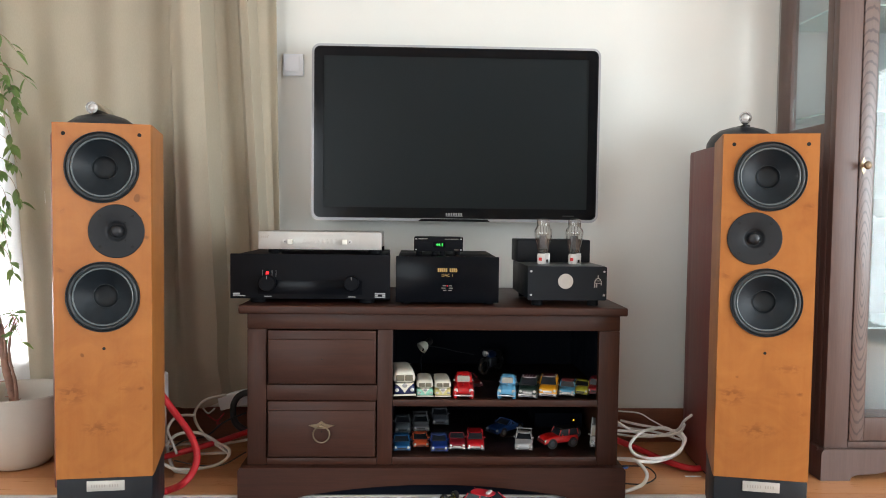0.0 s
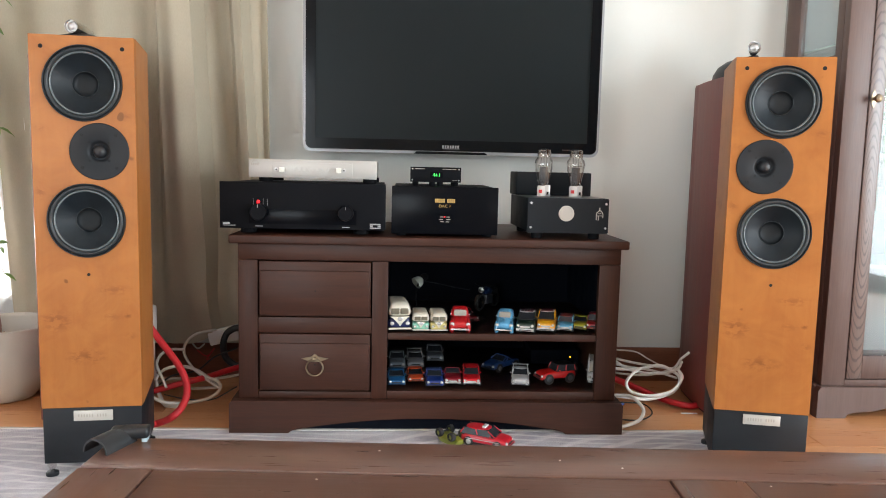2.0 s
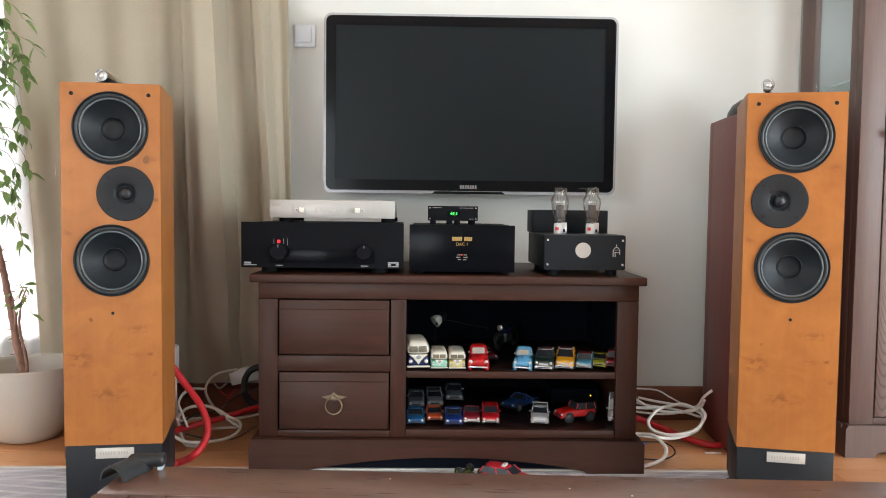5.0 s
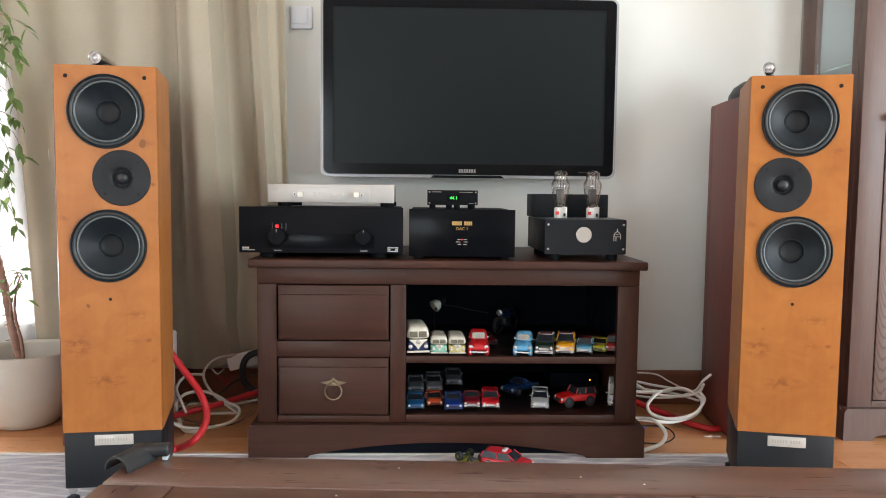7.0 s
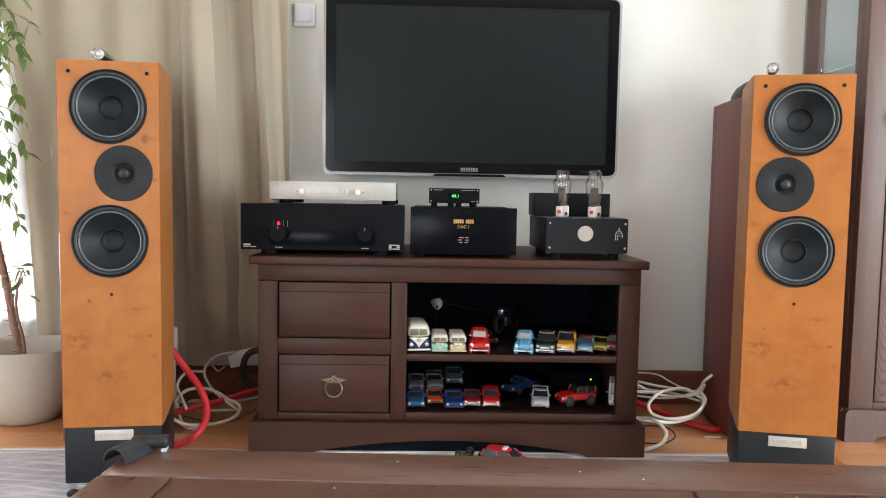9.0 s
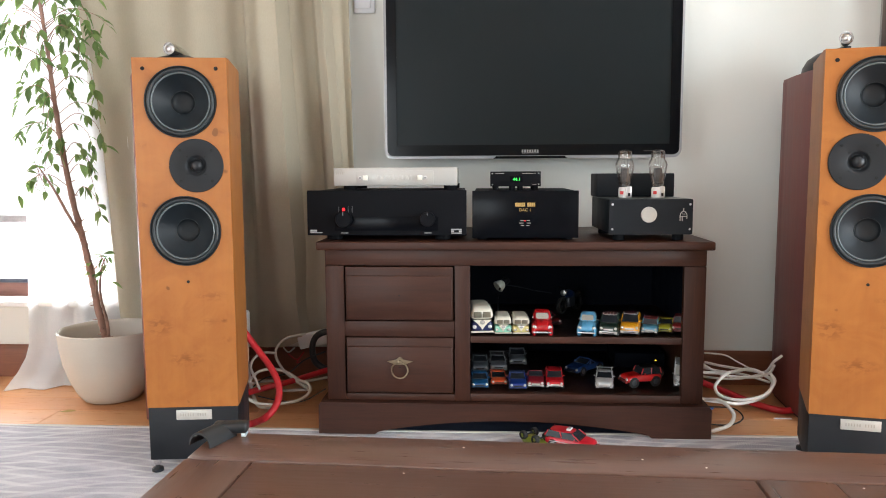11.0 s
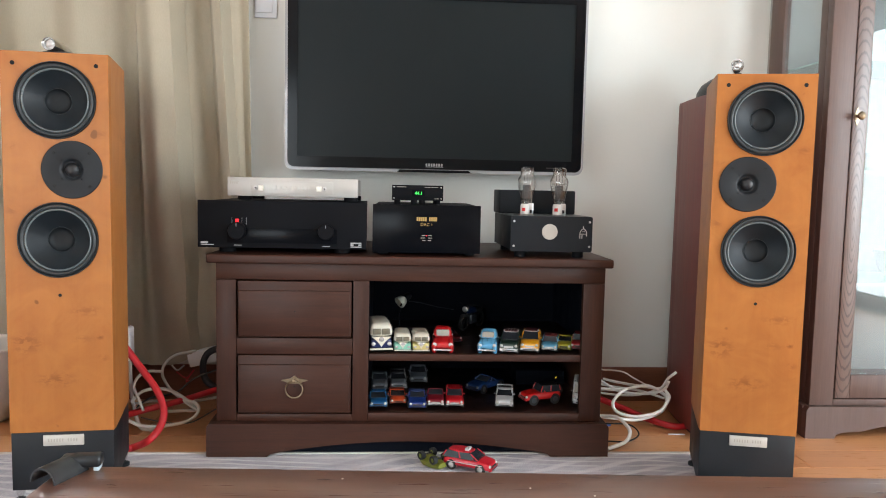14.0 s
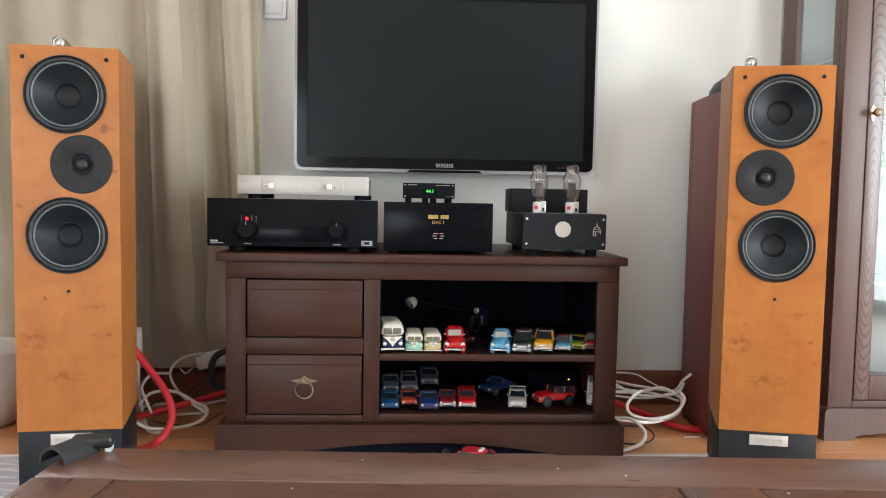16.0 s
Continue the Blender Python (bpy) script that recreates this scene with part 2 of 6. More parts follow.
TABLEWOOD_Y = wood("dark_table_wood_cross", (0.084, 0.040, 0.028), (0.158, 0.080, 0.057), "y", 0.3)
VITRINE = wood("vitrine_oak", (0.092, 0.055, 0.046), (0.138, 0.090, 0.077), "z", 0.52, coat=0.12, spec=0.4)
VITRINE_DOOR = figured_oak("vitrine_door_oak", (0.052, 0.032, 0.028), (0.125, 0.083, 0.071), (1.571, 0.63))
# Near-black navy: the cavity's darkness is put into the lining colour.
CAVITY = mat("shaded_lining", (0.0028, 0.0040, 0.0078), 0.7, var=0.3, spec=0.08)
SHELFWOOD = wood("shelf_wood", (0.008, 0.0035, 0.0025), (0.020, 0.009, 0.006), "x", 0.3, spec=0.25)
BURL = burl("burl_maple")
CHERRY = wood("cherry_veneer", (0.110, 0.0165, 0.0125), (0.185, 0.031, 0.022), "z", 0.38, coat=0.08)
PLINTH = mat("plinth_black", (0.0075, 0.0090, 0.0115), 0.5, var=0.2, spec=0.3)
FRAMEBLK = mat("driver_frame", (0.0095, 0.0112, 0.0135), 0.5, var=0.1, spec=0.3)
# Much paler than the rubber: the ring's highlight is put into its colour.
BEAD = mat("highlight_bead", (0.135, 0.155, 0.160), 0.22, var=0.08)
RUBBER = mat("rubber_surround", (0.017, 0.021, 0.0235), 0.45, var=0.1)
CONE = mat("driver_cone", (0.0046, 0.0084, 0.0118), 0.5, var=0.3, scale=25, spec=0.28)
DARKCAP = mat("dust_cap", (0.0050, 0.0072, 0.0092), 0.6, var=0.3, scale=40, spec=0.3)
DOME = mat("tweeter_dome", (0.007, 0.008, 0.010), 0.45, var=0.1)
DARKHOLE = mat("dark_hole", (0.003, 0.003, 0.003), 0.9)
CHROME = mat("chrome", (0.75, 0.74, 0.72), 0.12, 1.0, var=0.05, bumps=0.0)
STEEL = mat("steel", (0.55, 0.55, 0.55), 0.3, 1.0, var=0.08, bumps=0.02)
BRASS = mat("aged_brass", (0.27, 0.215, 0.145), 0.35, 1.0, var=0.2, scale=60)
PLATE = mat("name_plate", (0.48, 0.455, 0.41), 0.4, 0.3, var=0.08)
PLATE_INK = mat("plate_ink", (0.36, 0.335, 0.29), 0.5)
AMPBLK = mat("black_anodised", (0.0062, 0.0065, 0.0080), 0.5, var=0.12, bumps=0.05, spec=0.05)
AMPGLOSS = mat("black_gloss_panel", (0.003, 0.0035, 0.005), 0.2, var=0.1, bumps=0.0, spec=0.08)
TUBEBLK = mat("grey_black_paint", (0.0105, 0.0125, 0.0155), 0.5, var=0.12, spec=0.16)
TUBETOP = mat("brushed_top", (0.10, 0.11, 0.11), 0.4, 0.4, var=0.1)
INTERIOR = mat("cabinet_interior", (0.35, 0.345, 0.335), 0.6, var=0.05)
SILVER = mat("silver_panel", (0.43, 0.42, 0.395), 0.38, 0.35, var=0.04)
IVORY = mat("ivory_switch", (0.72, 0.70, 0.62), 0.4, var=0.04)
GOLD = mat("gold_print", (0.42, 0.27, 0.09), 0.4, 0.4)
WHITEINK = mat("white_print", (0.30, 0.30, 0.30), 0.6)
TVBEZEL = mat("tv_bezel", (0.003, 0.0036, 0.0048), 0.14, var=0.1, bumps=0.0, spec=0.12)
TVSCREEN = mat("tv_screen", (0.0115, 0.0153, 0.0168), 0.3, var=0.015, bumps=0.0, spec=0.10, uneven=0.05)
TVRIM = mat("tv_clear_rim", (0.42, 0.43, 0.45), 0.15, 0.0, var=0.05, bumps=0.0)
REDLED = glow("red_led", (1.0, 0.004, 0.012), 1.6)
GREENLED = glow("green_display", (0.05, 1.0, 0.12), 2.0)
AMBER = glow("amber_led", (1.0, 0.55, 0.02), 4.0)
CERAMIC = mat("cream_ceramic", (0.56, 0.52, 0.45), 0.4, var=0.04, scale=8, bumps=0.05)
SOIL = mat("potting_soil", (0.05, 0.032, 0.02), 0.95, var=0.4, scale=50, bumps=0.8)
BARK = mat("ficus_bark", (0.30, 0.17, 0.125), 0.85, var=0.3, scale=40, bumps=0.6)
DRAPE = cloth("beige_drape", (0.482, 0.432, 0.330), 0.22)
SHEER = cloth("white_sheer", (0.93, 0.93, 0.93), 0.62, 0.04)
BLIND = cloth("roller_blind", (0.82, 0.83, 0.84), 0.5)
WINFRAME = wood("window_frame_wood", (0.12, 0.04, 0.028), (0.2, 0.075, 0.05), "x", 0.4)
GASKET = mat("window_gasket", (0.05, 0.055, 0.08), 0.5)
SILLPAINT = mat("sill_paint", (0.82, 0.81, 0.78), 0.4, var=0.02)
PANE = glass("window_pane")
CABGLASS = glass("cabinet_glass", (0.93, 0.97, 0.97), least=0.035)
SHELFGLASS = mat("glass_shelf_edge", (0.5, 0.6, 0.58), 0.1, var=0.03, bumps=0.0)
PORCELAIN = mat("porcelain", (0.66, 0.65, 0.62), 0.25, var=0.03)
SWITCHWHITE = mat("switch_plastic", (0.74, 0.78, 0.83), 0.35, var=0.02)
CABLEWHITE = mat("white_cable", (0.84, 0.82, 0.78), 0.5, var=0.1, scale=30)
CABLEGREY = mat("grey_cable", (0.50, 0.47, 0.42), 0.5, var=0.1)
CABLERED = mat("red_cable_sleeve", (0.44, 0.008, 0.014), 0.5, var=0.15, scale=60, fine=900, bumps=0.4)
CABLEBLK = mat("black_cable", (0.008, 0.008, 0.009), 0.5)
PLUGBLUE = mat("blue_plug", (0.02, 0.09, 0.4), 0.4)
SOCKET = mat("white_power_strip", (0.80, 0.81, 0.81), 0.4, var=0.03)
GADGET = mat("dark_grey_plastic", (0.0100, 0.0118, 0.0140), 0.42, var=0.1)
PALEBLUE = mat("pale_blue_plastic", (0.45, 0.55, 0.6), 0.4, var=0.05)
CUSHION = mat("grey_upholstery", (0.33, 0.32, 0.35), 0.9, var=0.08, fine=400, bumps=0.5)
CRUMB = mat("pale_crumb", (0.75, 0.72, 0.66), 0.8)
RUGMAT = rug_material()
BACKDROP = glow("overcast_distance", (0.97, 0.985, 1.0), 1.3)
TUBEGLASS = glass("valve_glass", (0.90, 0.90, 0.885), power=1.8, least=0.10)
GETTER = mat("valve_metal", (0.10, 0.10, 0.10), 0.35, 0.8)
REDINK = mat("red_print", (0.6, 0.03, 0.03), 0.5)


# ---- mesh tools ----
def box(bm, x0, x1, y0, y1, z0, z1, bevel=0.0, seg=2):
    r = bmesh.ops.create_cube(bm, size=1.0)
    vs = r["verts"]
    bmesh.ops.scale(bm, vec=(x1 - x0, y1 - y0, z1 - z0), verts=vs)
    bmesh.ops.translate(bm, vec=((x0 + x1) / 2, (y0 + y1) / 2, (z0 + z1) / 2), verts=vs)
    if bevel:
        es = list({e for v in vs for e in v.link_edges})
        bmesh.ops.bevel(bm, geom=es, offset=bevel, segments=seg, affect="EDGES", profile=0.5)
    return bm


def boxed(x0, x1, y0, y1, z0, z1, bevel=0.0, seg=2):
    return box(bmesh.new(), x0, x1, y0, y1, z0, z1, bevel, seg)


def lathe(profile, seg=32, m=None, bm=None):
    """Turned shape about the local y axis: profile rows of (radius, depth)."""
    bm = bm or bmesh.new()
    m = m or Matrix()
    rings = []
    for r, d in profile:
        if r < 1e-6:
            rings.append([bm.verts.new(m @ Vector((0, d, 0)))])
        else:
            rings.append([bm.verts.new(m @ Vector((r * math.cos(2 * math.pi * k / seg), d, r * math.sin(2 * math.pi * k / seg)))) for k in range(seg)])
    for a, b in zip(rings, rings[1:]):
        for k in range(seg):
            f = [a[k % len(a)], a[(k + 1) % len(a)], b[(k + 1) % len(b)], b[k % len(b)]]
            f = list(dict.fromkeys(f))
            if len(f) > 2:
                try:
                    bm.faces.new(f)
                except ValueError:
                    pass
    return bm


UP = Matrix.Rotation(radians(90), 4, "X")


def turned(profile, seg=32, at=(0, 0, 0), bm=None):
    """Turned shape about the z axis: profile rows of (radius, height)."""
    return lathe(profile, seg, Matrix.Translation(at) @ UP, bm)


def smooth_path(pts, n=8):
    pts = [Vector(p) for p in pts]
    ext = [2 * pts[0] - pts[1]] + pts + [2 * pts[-1] - pts[-2]]
    out = []
    for a, b, c, d in zip(ext, ext[1:], ext[2:], ext[3:]):
        for k in range(n):
            t = k / n
            out.append(0.5 * ((2 * b) + (c - a) * t + (2 * a - 5 * b + 4 * c - d) * t * t + (3 * b - a - 3 * c + d) * t ** 3))
    return out + [pts[-1]]


def tube(pts, r, seg=10, n=8, bm=None, r_end=None):
    """A round cord along a smooth line."""
    bm = bm or bmesh.new()
    line = smooth_path(pts, n) if n > 1 else [Vector(p) for p in pts]
    side, rings = None, []
    for k, p in enumerate(line):
        way = (line[min(k + 1, len(line) - 1)] - line[max(k - 1, 0)]).normalized()
        side = way.orthogonal().normalized() if side is None else (side - way * side.dot(way)).normalized()
        over = way.cross(side)
        rad = r if r_end is None else r + (r_end - r) * k / (len(line) - 1)
        rings.append([bm.verts.new(p + rad * (side * math.cos(a) + over * math.sin(a))) for a in (2 * math.pi * j / seg for j in range(seg))])
    for a, b in zip(rings, rings[1:]):
        for j in range(seg):
            bm.faces.new((a[j], a[(j + 1) % seg], b[(j + 1) % seg], b[j]))
    bm.faces.new(rings[0][::-1])
    bm.faces.new(rings[-1])
    return bm


def prism(outline, y0, y1, bm=None):
    """An outline of (x, z) pushed from y0 to y1."""
    bm = bm or bmesh.new()
    a = [bm.verts.new((x, y0, z)) for x, z in outline]
    b = [bm.verts.new((x, y1, z)) for x, z in outline]
    bm.faces.new(a)
    bm.faces.new(b[::-1])
    for k in range(len(a)):
        j = (k + 1) % len(a)
        bm.faces.new((a[j], a[k], b[k], b[j]))
    return bm


def round_rect(x0, x1, z0, z1, r, n=6):
    pts = []
    for cx, cz, a0 in ((x1 - r, z0 + r, -90), (x1 - r, z1 - r, 0), (x0 + r, z1 - r, 90), (x0 + r, z0 + r, 180)):
        pts += [(cx + r * math.cos(radians(a0 + 90 * k / n)), cz + r * math.sin(radians(a0 + 90 * k / n))) for k in range(n + 1)]
    return pts


def holed_plate(x0, x1, z0, z1, holes, y0, y1, seg=40):
    """A board with round holes through it; holes as (x, z, radius)."""
    bm = bmesh.new()
    edges = []
    loops = [[(x0, z0), (x1, z0), (x1, z1), (x0, z1)]]
    loops += [[(x + r * math.cos(2 * math.pi * k / seg), z + r * math.sin(2 * math.pi * k / seg)) for k in range(seg)] for x, z, r in holes]
    for lp in loops:
        vs = [bm.verts.new((x, y0, z)) for x, z in lp]
        edges += [bm.edges.new((vs[k], vs[(k + 1) % len(vs)])) for k in range(len(vs))]
    bmesh.ops.triangle_fill(bm, use_beauty=True, use_dissolve=False, edges=edges)
    r = bmesh.ops.extrude_face_region(bm, geom=bm.faces[:])
    bmesh.ops.translate(bm, vec=(0, y1 - y0, 0), verts=[g for g in r["geom"] if isinstance(g, bmesh.types.BMVert)])
    return bm


def mesh_of(name, bm, material):
    bmesh.ops.recalc_face_normals(bm, faces=bm.faces[:])
    for f in bm.faces:
        f.smooth = True
    for e in bm.edges:
        e.smooth = len(e.link_faces) == 2 and e.calc_face_angle(0) < radians(38)
    me = bpy.data.meshes.new(name)
    bm.to_mesh(me)
    bm.free()
    me.materials.append(material)
    return me


def part(name, bm, material, parent=None, label=""):
    """One mesh object, under a thing or a part."""
    ob = new(name, mesh_of(name, bm, material))
    if parent:
        ob.parent = parent
    return tagged(ob, label)


def thing(name, label, category, at=(0, 0, 0), rz=0.0, group="", kind="", tilt=(0, 0)):
    ob = new(name)
    ob.empty_display_size = 0.05
    ob.matrix_world = pose(*at, *tilt, rz)
    return tagged(ob, label, category, group, kind)


def lettering(name, text, size, at, material, parent, label=""):
    """Raised letters facing -y, centred on their place."""
    cu = bpy.data.curves.new(name, "FONT")
    cu.body, cu.size, cu.extrude, cu.align_x, cu.align_y = text, size, 0.0004, "CENTER", "CENTER"
    tmp = bpy.data.objects.new(name, cu)
    scene.collection.objects.link(tmp)
    me = bpy.data.meshes.new_from_object(tmp)
    bpy.data.objects.remove(tmp)
    me.materials.clear()
    me.materials.append(material)
    me.transform(pose(*at, 90, 0, 0))
    ob = new(name, me)
    ob.parent = parent
    return tagged(ob, label)


def ease(t):
    return t * t * (3 - 2 * t)

# ---- the room ----
XL, XR, YB, YN, H = -3.3, 3.2, -5.2, 2.77, 2.6


def walled(name, boxes, label):
    bm = bmesh.new()
    for b in boxes:
        box(bm, *b)
    return tagged(part(name, bm, WALL), label, "wall", kind="structure")


walled("wall_north", [(-1.05, XR + 0.2, YN, YN + 0.22, 0, H), (XL - 0.2, -3.0, YN, YN + 0.22, 0, H), (-3.0, -1.05, YN, YN + 0.22, 0, 0.26),
                      (-3.0, -1.05, YN, YN + 0.22, 2.25, H)], "off-white painted plaster wall behind the television")
walled("wall_south", [(XL - 0.2, -3.2, YB - 0.2, YB, 0, H), (-1.0, XR + 0.2, YB - 0.2, YB, 0, H), (-3.2, -1.0, YB - 0.2, YB, 2.15, H)],
       "off-white plaster wall with an added opening for fill light")
walled("wall_west", [(XL - 0.2, XL, YB, -2.8, 0, H), (XL - 0.2, XL, -0.6, YN, 0, H), (XL - 0.2, XL, -2.8, -0.6, 2.14, H)], "off-white plaster wall with an added opening for fill light")
walled("wall_east", [(XR, XR + 0.2, YB, -2.0, 0, H), (XR, XR + 0.2, 1.1, YN, 0, H), (XR, XR + 0.2, -2.0, 1.1, 2.14, H)],
       "off-white plaster wall with a wide glazed door")
tagged(part("ceiling", boxed(XL - 0.2, XR + 0.2, YB - 0.2, YN + 0.22, H, H + 0.15), CEIL), "plain white painted ceiling", "ceiling", kind="structure")
floor = tagged(part("floor", boxed(XL - 0.2, XR + 0.2, YB - 0.2, YN + 0.22, -0.12, -0.012), SUBFLOOR), "warm oak plank floor with a satin finish", "floor", kind="structure")


def skirting(name, x0, x1):
    bm = prism([(YN - 0.016, 0.0), (YN, 0.0), (YN, 0.117), (YN - 0.006, 0.117), (YN - 0.012, 0.108), (YN - 0.016, 0.095)], x0, x1)
    bmesh.ops.transform(bm, matrix=Matrix(((0, 1, 0, 0), (1, 0, 0, 0), (0, 0, 1, 0), (0, 0, 0, 1))), verts=bm.verts[:])
    return tagged(part(name, bm, SKIRT), "reddish brown wooden skirting board", "skirting board", kind="structure")


skirting("baseboard", XL, XR)

# Back window, its frame, sill and blind.
win = thing("window_1", "wide low window with reddish wooden frame", "window", kind="structure")
for x0, x1, z0, z1 in ((-3.0, -1.05, 0.283, 0.335), (-3.0, -1.05, 2.19, 2.25), (-3.0, -2.94, 0.335, 2.19), (-1.11, -1.05, 0.335, 2.19)):
    part("window_frame", boxed(x0, x1, YN + 0.06, YN + 0.13, z0, z1, 0.004), WINFRAME, win)
part("gasket", boxed(-2.94, -1.11, YN + 0.058, YN + 0.09, 0.335, 0.35), GASKET, win, "dark rubber gasket strip")
ob = part("pane", boxed(-2.94, -1.11, YN + 0.10, YN + 0.106, 0.35, 2.19), PANE, win)
ob.visible_shadow = False
part("window_sill", boxed(-3.02, -1.03, YN - 0.045, YN + 0.06, 0.262, 0.283, 0.006), SILLPAINT, win)
blind = thing("roller_blind", "white roller blind drawn most of the way down", "blind")
part("cloth", boxed(-2.95, -1.1, YN + 0.028, YN + 0.0295, 0.584, 2.2), BLIND, blind)
part("bottom_bar", boxed(-2.95, -1.1, YN + 0.022, YN + 0.036, 0.561, 0.586, 0.004), mat("blind_bar", (0.42, 0.39, 0.38), 0.5), blind)

# Sliding glazed door that lights the room from the side.
door = thing("door_3", "wide sliding glazed door in the side wall", "door", kind="structure")
for y0, y1, z0, z1 in ((-2.0, 1.1, 0.0, 0.07), (-2.0, 1.1, 2.07, 2.14), (-2.0, -1.93, 0.07, 2.07), (1.03, 1.1, 0.07, 2.07), (-0.49, -0.41, 0.07, 2.07)):
    part("door_frame", boxed(XR + 0.09, XR + 0.15, y0, y1, z0, z1, 0.004), WINFRAME, door)

# Unseen door frames added round the fill lights beside and behind the viewer.
door = thing("fill_frame_west", "unseen wooden door frame added round the west fill light", "door", kind="structure")
for y0, y1, z0, z1 in ((-2.8, -0.6, 0.0, 0.07), (-2.8, -0.6, 2.07, 2.14), (-2.8, -2.73, 0.07, 2.07), (-0.67, -0.6, 0.07, 2.07), (-1.74, -1.66, 0.07, 2.07)):
    part("door_frame", boxed(XL - 0.15, XL - 0.09, y0, y1, z0, z1, 0.004), WINFRAME, door)
# Invented frame for the south fill light.
door = thing("fill_frame_south", "unseen wooden door frame added round the south fill light", "door", kind="structure")
for a, b, z0, z1 in ((-3.2, -1.0, 0.0, 0.09), (-3.2, -1.0, 2.09, 2.15), (-3.2, -3.14, 0.09, 2.09), (-1.06, -1.0, 0.09, 2.09), (-2.13, -2.07, 0.09, 2.09)):
    part("door_frame", boxed(a, b, YB - 0.16, YB - 0.1, z0, z1, 0.004), WINFRAME, door)

# Bright overcast distance outside both windows.
tagged(part("backdrop", boxed(-9, 3, 6.0, 6.1, -2, 7), BACKDROP), "bright overcast sky and haze outside", "backdrop", kind="structure")
tagged(part("ground", boxed(-60, 60, -60, 60, -0.5, -0.4), mat("outdoor_ground", (0.3, 0.3, 0.28), 0.9)), "pale paved ground outside the house", "ground", kind="structure")


# ---- curtains ----
def drape(name, knots, y, z0, z1, material, label, hem=0.012, rows=60, seed=1, lift=None, calm=None, sag=None, sweep=0.0):
    """Hanging cloth; knots of (x at 1.3 m height, offset, sideways drift for each metre down)."""
    rnd = random.Random(seed)
    bm = bmesh.new()
    cols = []
    for (xa, oa, da), (xb, ob_, db) in zip(knots, knots[1:]):
        n = max(3, int((xb - xa) / 0.006))
        cols += [(xa + (xb - xa) * k / n, oa + (ob_ - oa) * ease(k / n), da + (db - da) * k / n) for k in range(n)]
    cols.append(knots[-1])
    ph = rnd.random() * 6
    xa, xb = knots[0][0], knots[-1][0]
    grid = []
    for i in range(rows + 1):
        t = i / rows
        row = []
        for x, o, d in cols:
            z = z0 + (z1 - z0) * t
            low = max(0.0, 1 - t * 6) * hem * math.sin(23 * x + ph)
            if lift:
                low += max(0.0, 1 - t * 3) * lift[2] * ease(min(1.0, max(0.0, (x - lift[0]) / (lift[1] - lift[0]))))
            z += low
            fold = o
            if calm:
                fold = o * (calm[2] + (1 - calm[2]) * ease(min(1.0, max(0.0, (z - calm[0]) / (calm[1] - calm[0])))))
            yy = y + fold + 0.006 * math.sin(7 * x + 2.2 * z + ph) * (1 - t) + 0.0025 * noise.noise((x * 9, z * 2.5, seed))
            if sag:
                yy -= sag[2] * math.exp(-((z - sag[1]) / 0.10) ** 2) * ease(min(1.0, max(0.0, (x - sag[0]) / 0.10)))
            if sweep:
                yy -= sweep * max(0.0, 1 - (z - z0) / 0.13) ** 2 * (0.45 + 0.55 * (1 - (x - xa) / (xb - xa)) ** 2)
            row.append(bm.verts.new((x + d * (1.3 - z), yy, z)))
        grid.append(row)
    for a, b in zip(grid, grid[1:]):
        for k in range(len(cols) - 1):
            bm.faces.new((a[k], a[k + 1], b[k + 1], b[k]))
    ob = part(name, bm, material)
    sol = ob.modifiers.new("thickness", "SOLIDIFY")
    sol.thickness = 0.0025
    for f in ob.data.polygons:
        f.use_smooth = True
    return tagged(ob, label, "curtain")


drape("beige_curtain", [(-1.19, 0.03, 0.10), (-1.13, 0.0, 0.09), (-1.06, 0.02, 0.07), (-0.96, -0.012, 0.05), (-0.87, 0.016, 0.04), (-0.78, -0.010, 0.03), (-0.70, 0.020, 0.02), (-0.645, 0.040, 0.01), (-0.612, 0.030, 0.012),
                        (-0.588, -0.045, 0.03), (-0.535, -0.082, 0.045), (-0.484, -0.074, 0.05), (-0.462, 0.012, 0.052), (-0.420, 0.034, 0.05), (-0.382, 0.020, 0.05), (-0.358, -0.048, 0.055), (-0.334, -0.060, 0.055),
                        (-0.315, -0.004, 0.05), (-0.285, 0.012, 0.03), (-0.256, -0.004, 0.015)],
      2.69, 0.135, 2.5, DRAPE, "heavy beige curtain hanging in deep folds", hem=0.006, seed=3, lift=(-0.56, -0.40, 0.075), calm=(0.20, 0.62, 0.35), sag=(-0.60, 0.30, 0.045))
drape("sheer_curtain", [(-1.375, -0.02, -0.045), (-1.35, 0.015, -0.03), (-1.31, -0.012, 0.0), (-1.27, 0.014, 0.0), (-1.23, -0.012, 0.0), (-1.19, 0.014, 0.0), (-1.14, -0.01, 0.0), (-1.09, 0.012, 0.0), (-1.04, -0.006, 0.0), (-0.98, 0.01, 0.0)],
      2.722, 0.006, 2.5, SHEER, "white sheer curtain reaching the floor", hem=0.004, seed=5, sweep=0.14)
tagged(part("curtain_rail", boxed(-3.1, -0.2, 2.66, 2.74, 2.5, 2.53, 0.004), SILLPAINT), "white curtain rail under the ceiling", "curtain rail")

# ---- rug ----
bm = bmesh.new()
nx, ny = 60, 44
RX0, RX1, RY0, RY1 = -1.95, 1.10, 0.05, 2.226
grid = [[bm.verts.new((RX0 + (RX1 - RX0) * i / nx, RY0 + (RY1 - RY0) * j / ny + 0.004 * noise.noise((i * 0.3, 0, j * 9.0)),
                       0.006 + 0.0012 * noise.noise((i * 0.4, j * 0.4, 0)))) for i in range(nx + 1)] for j in range(ny + 1)]
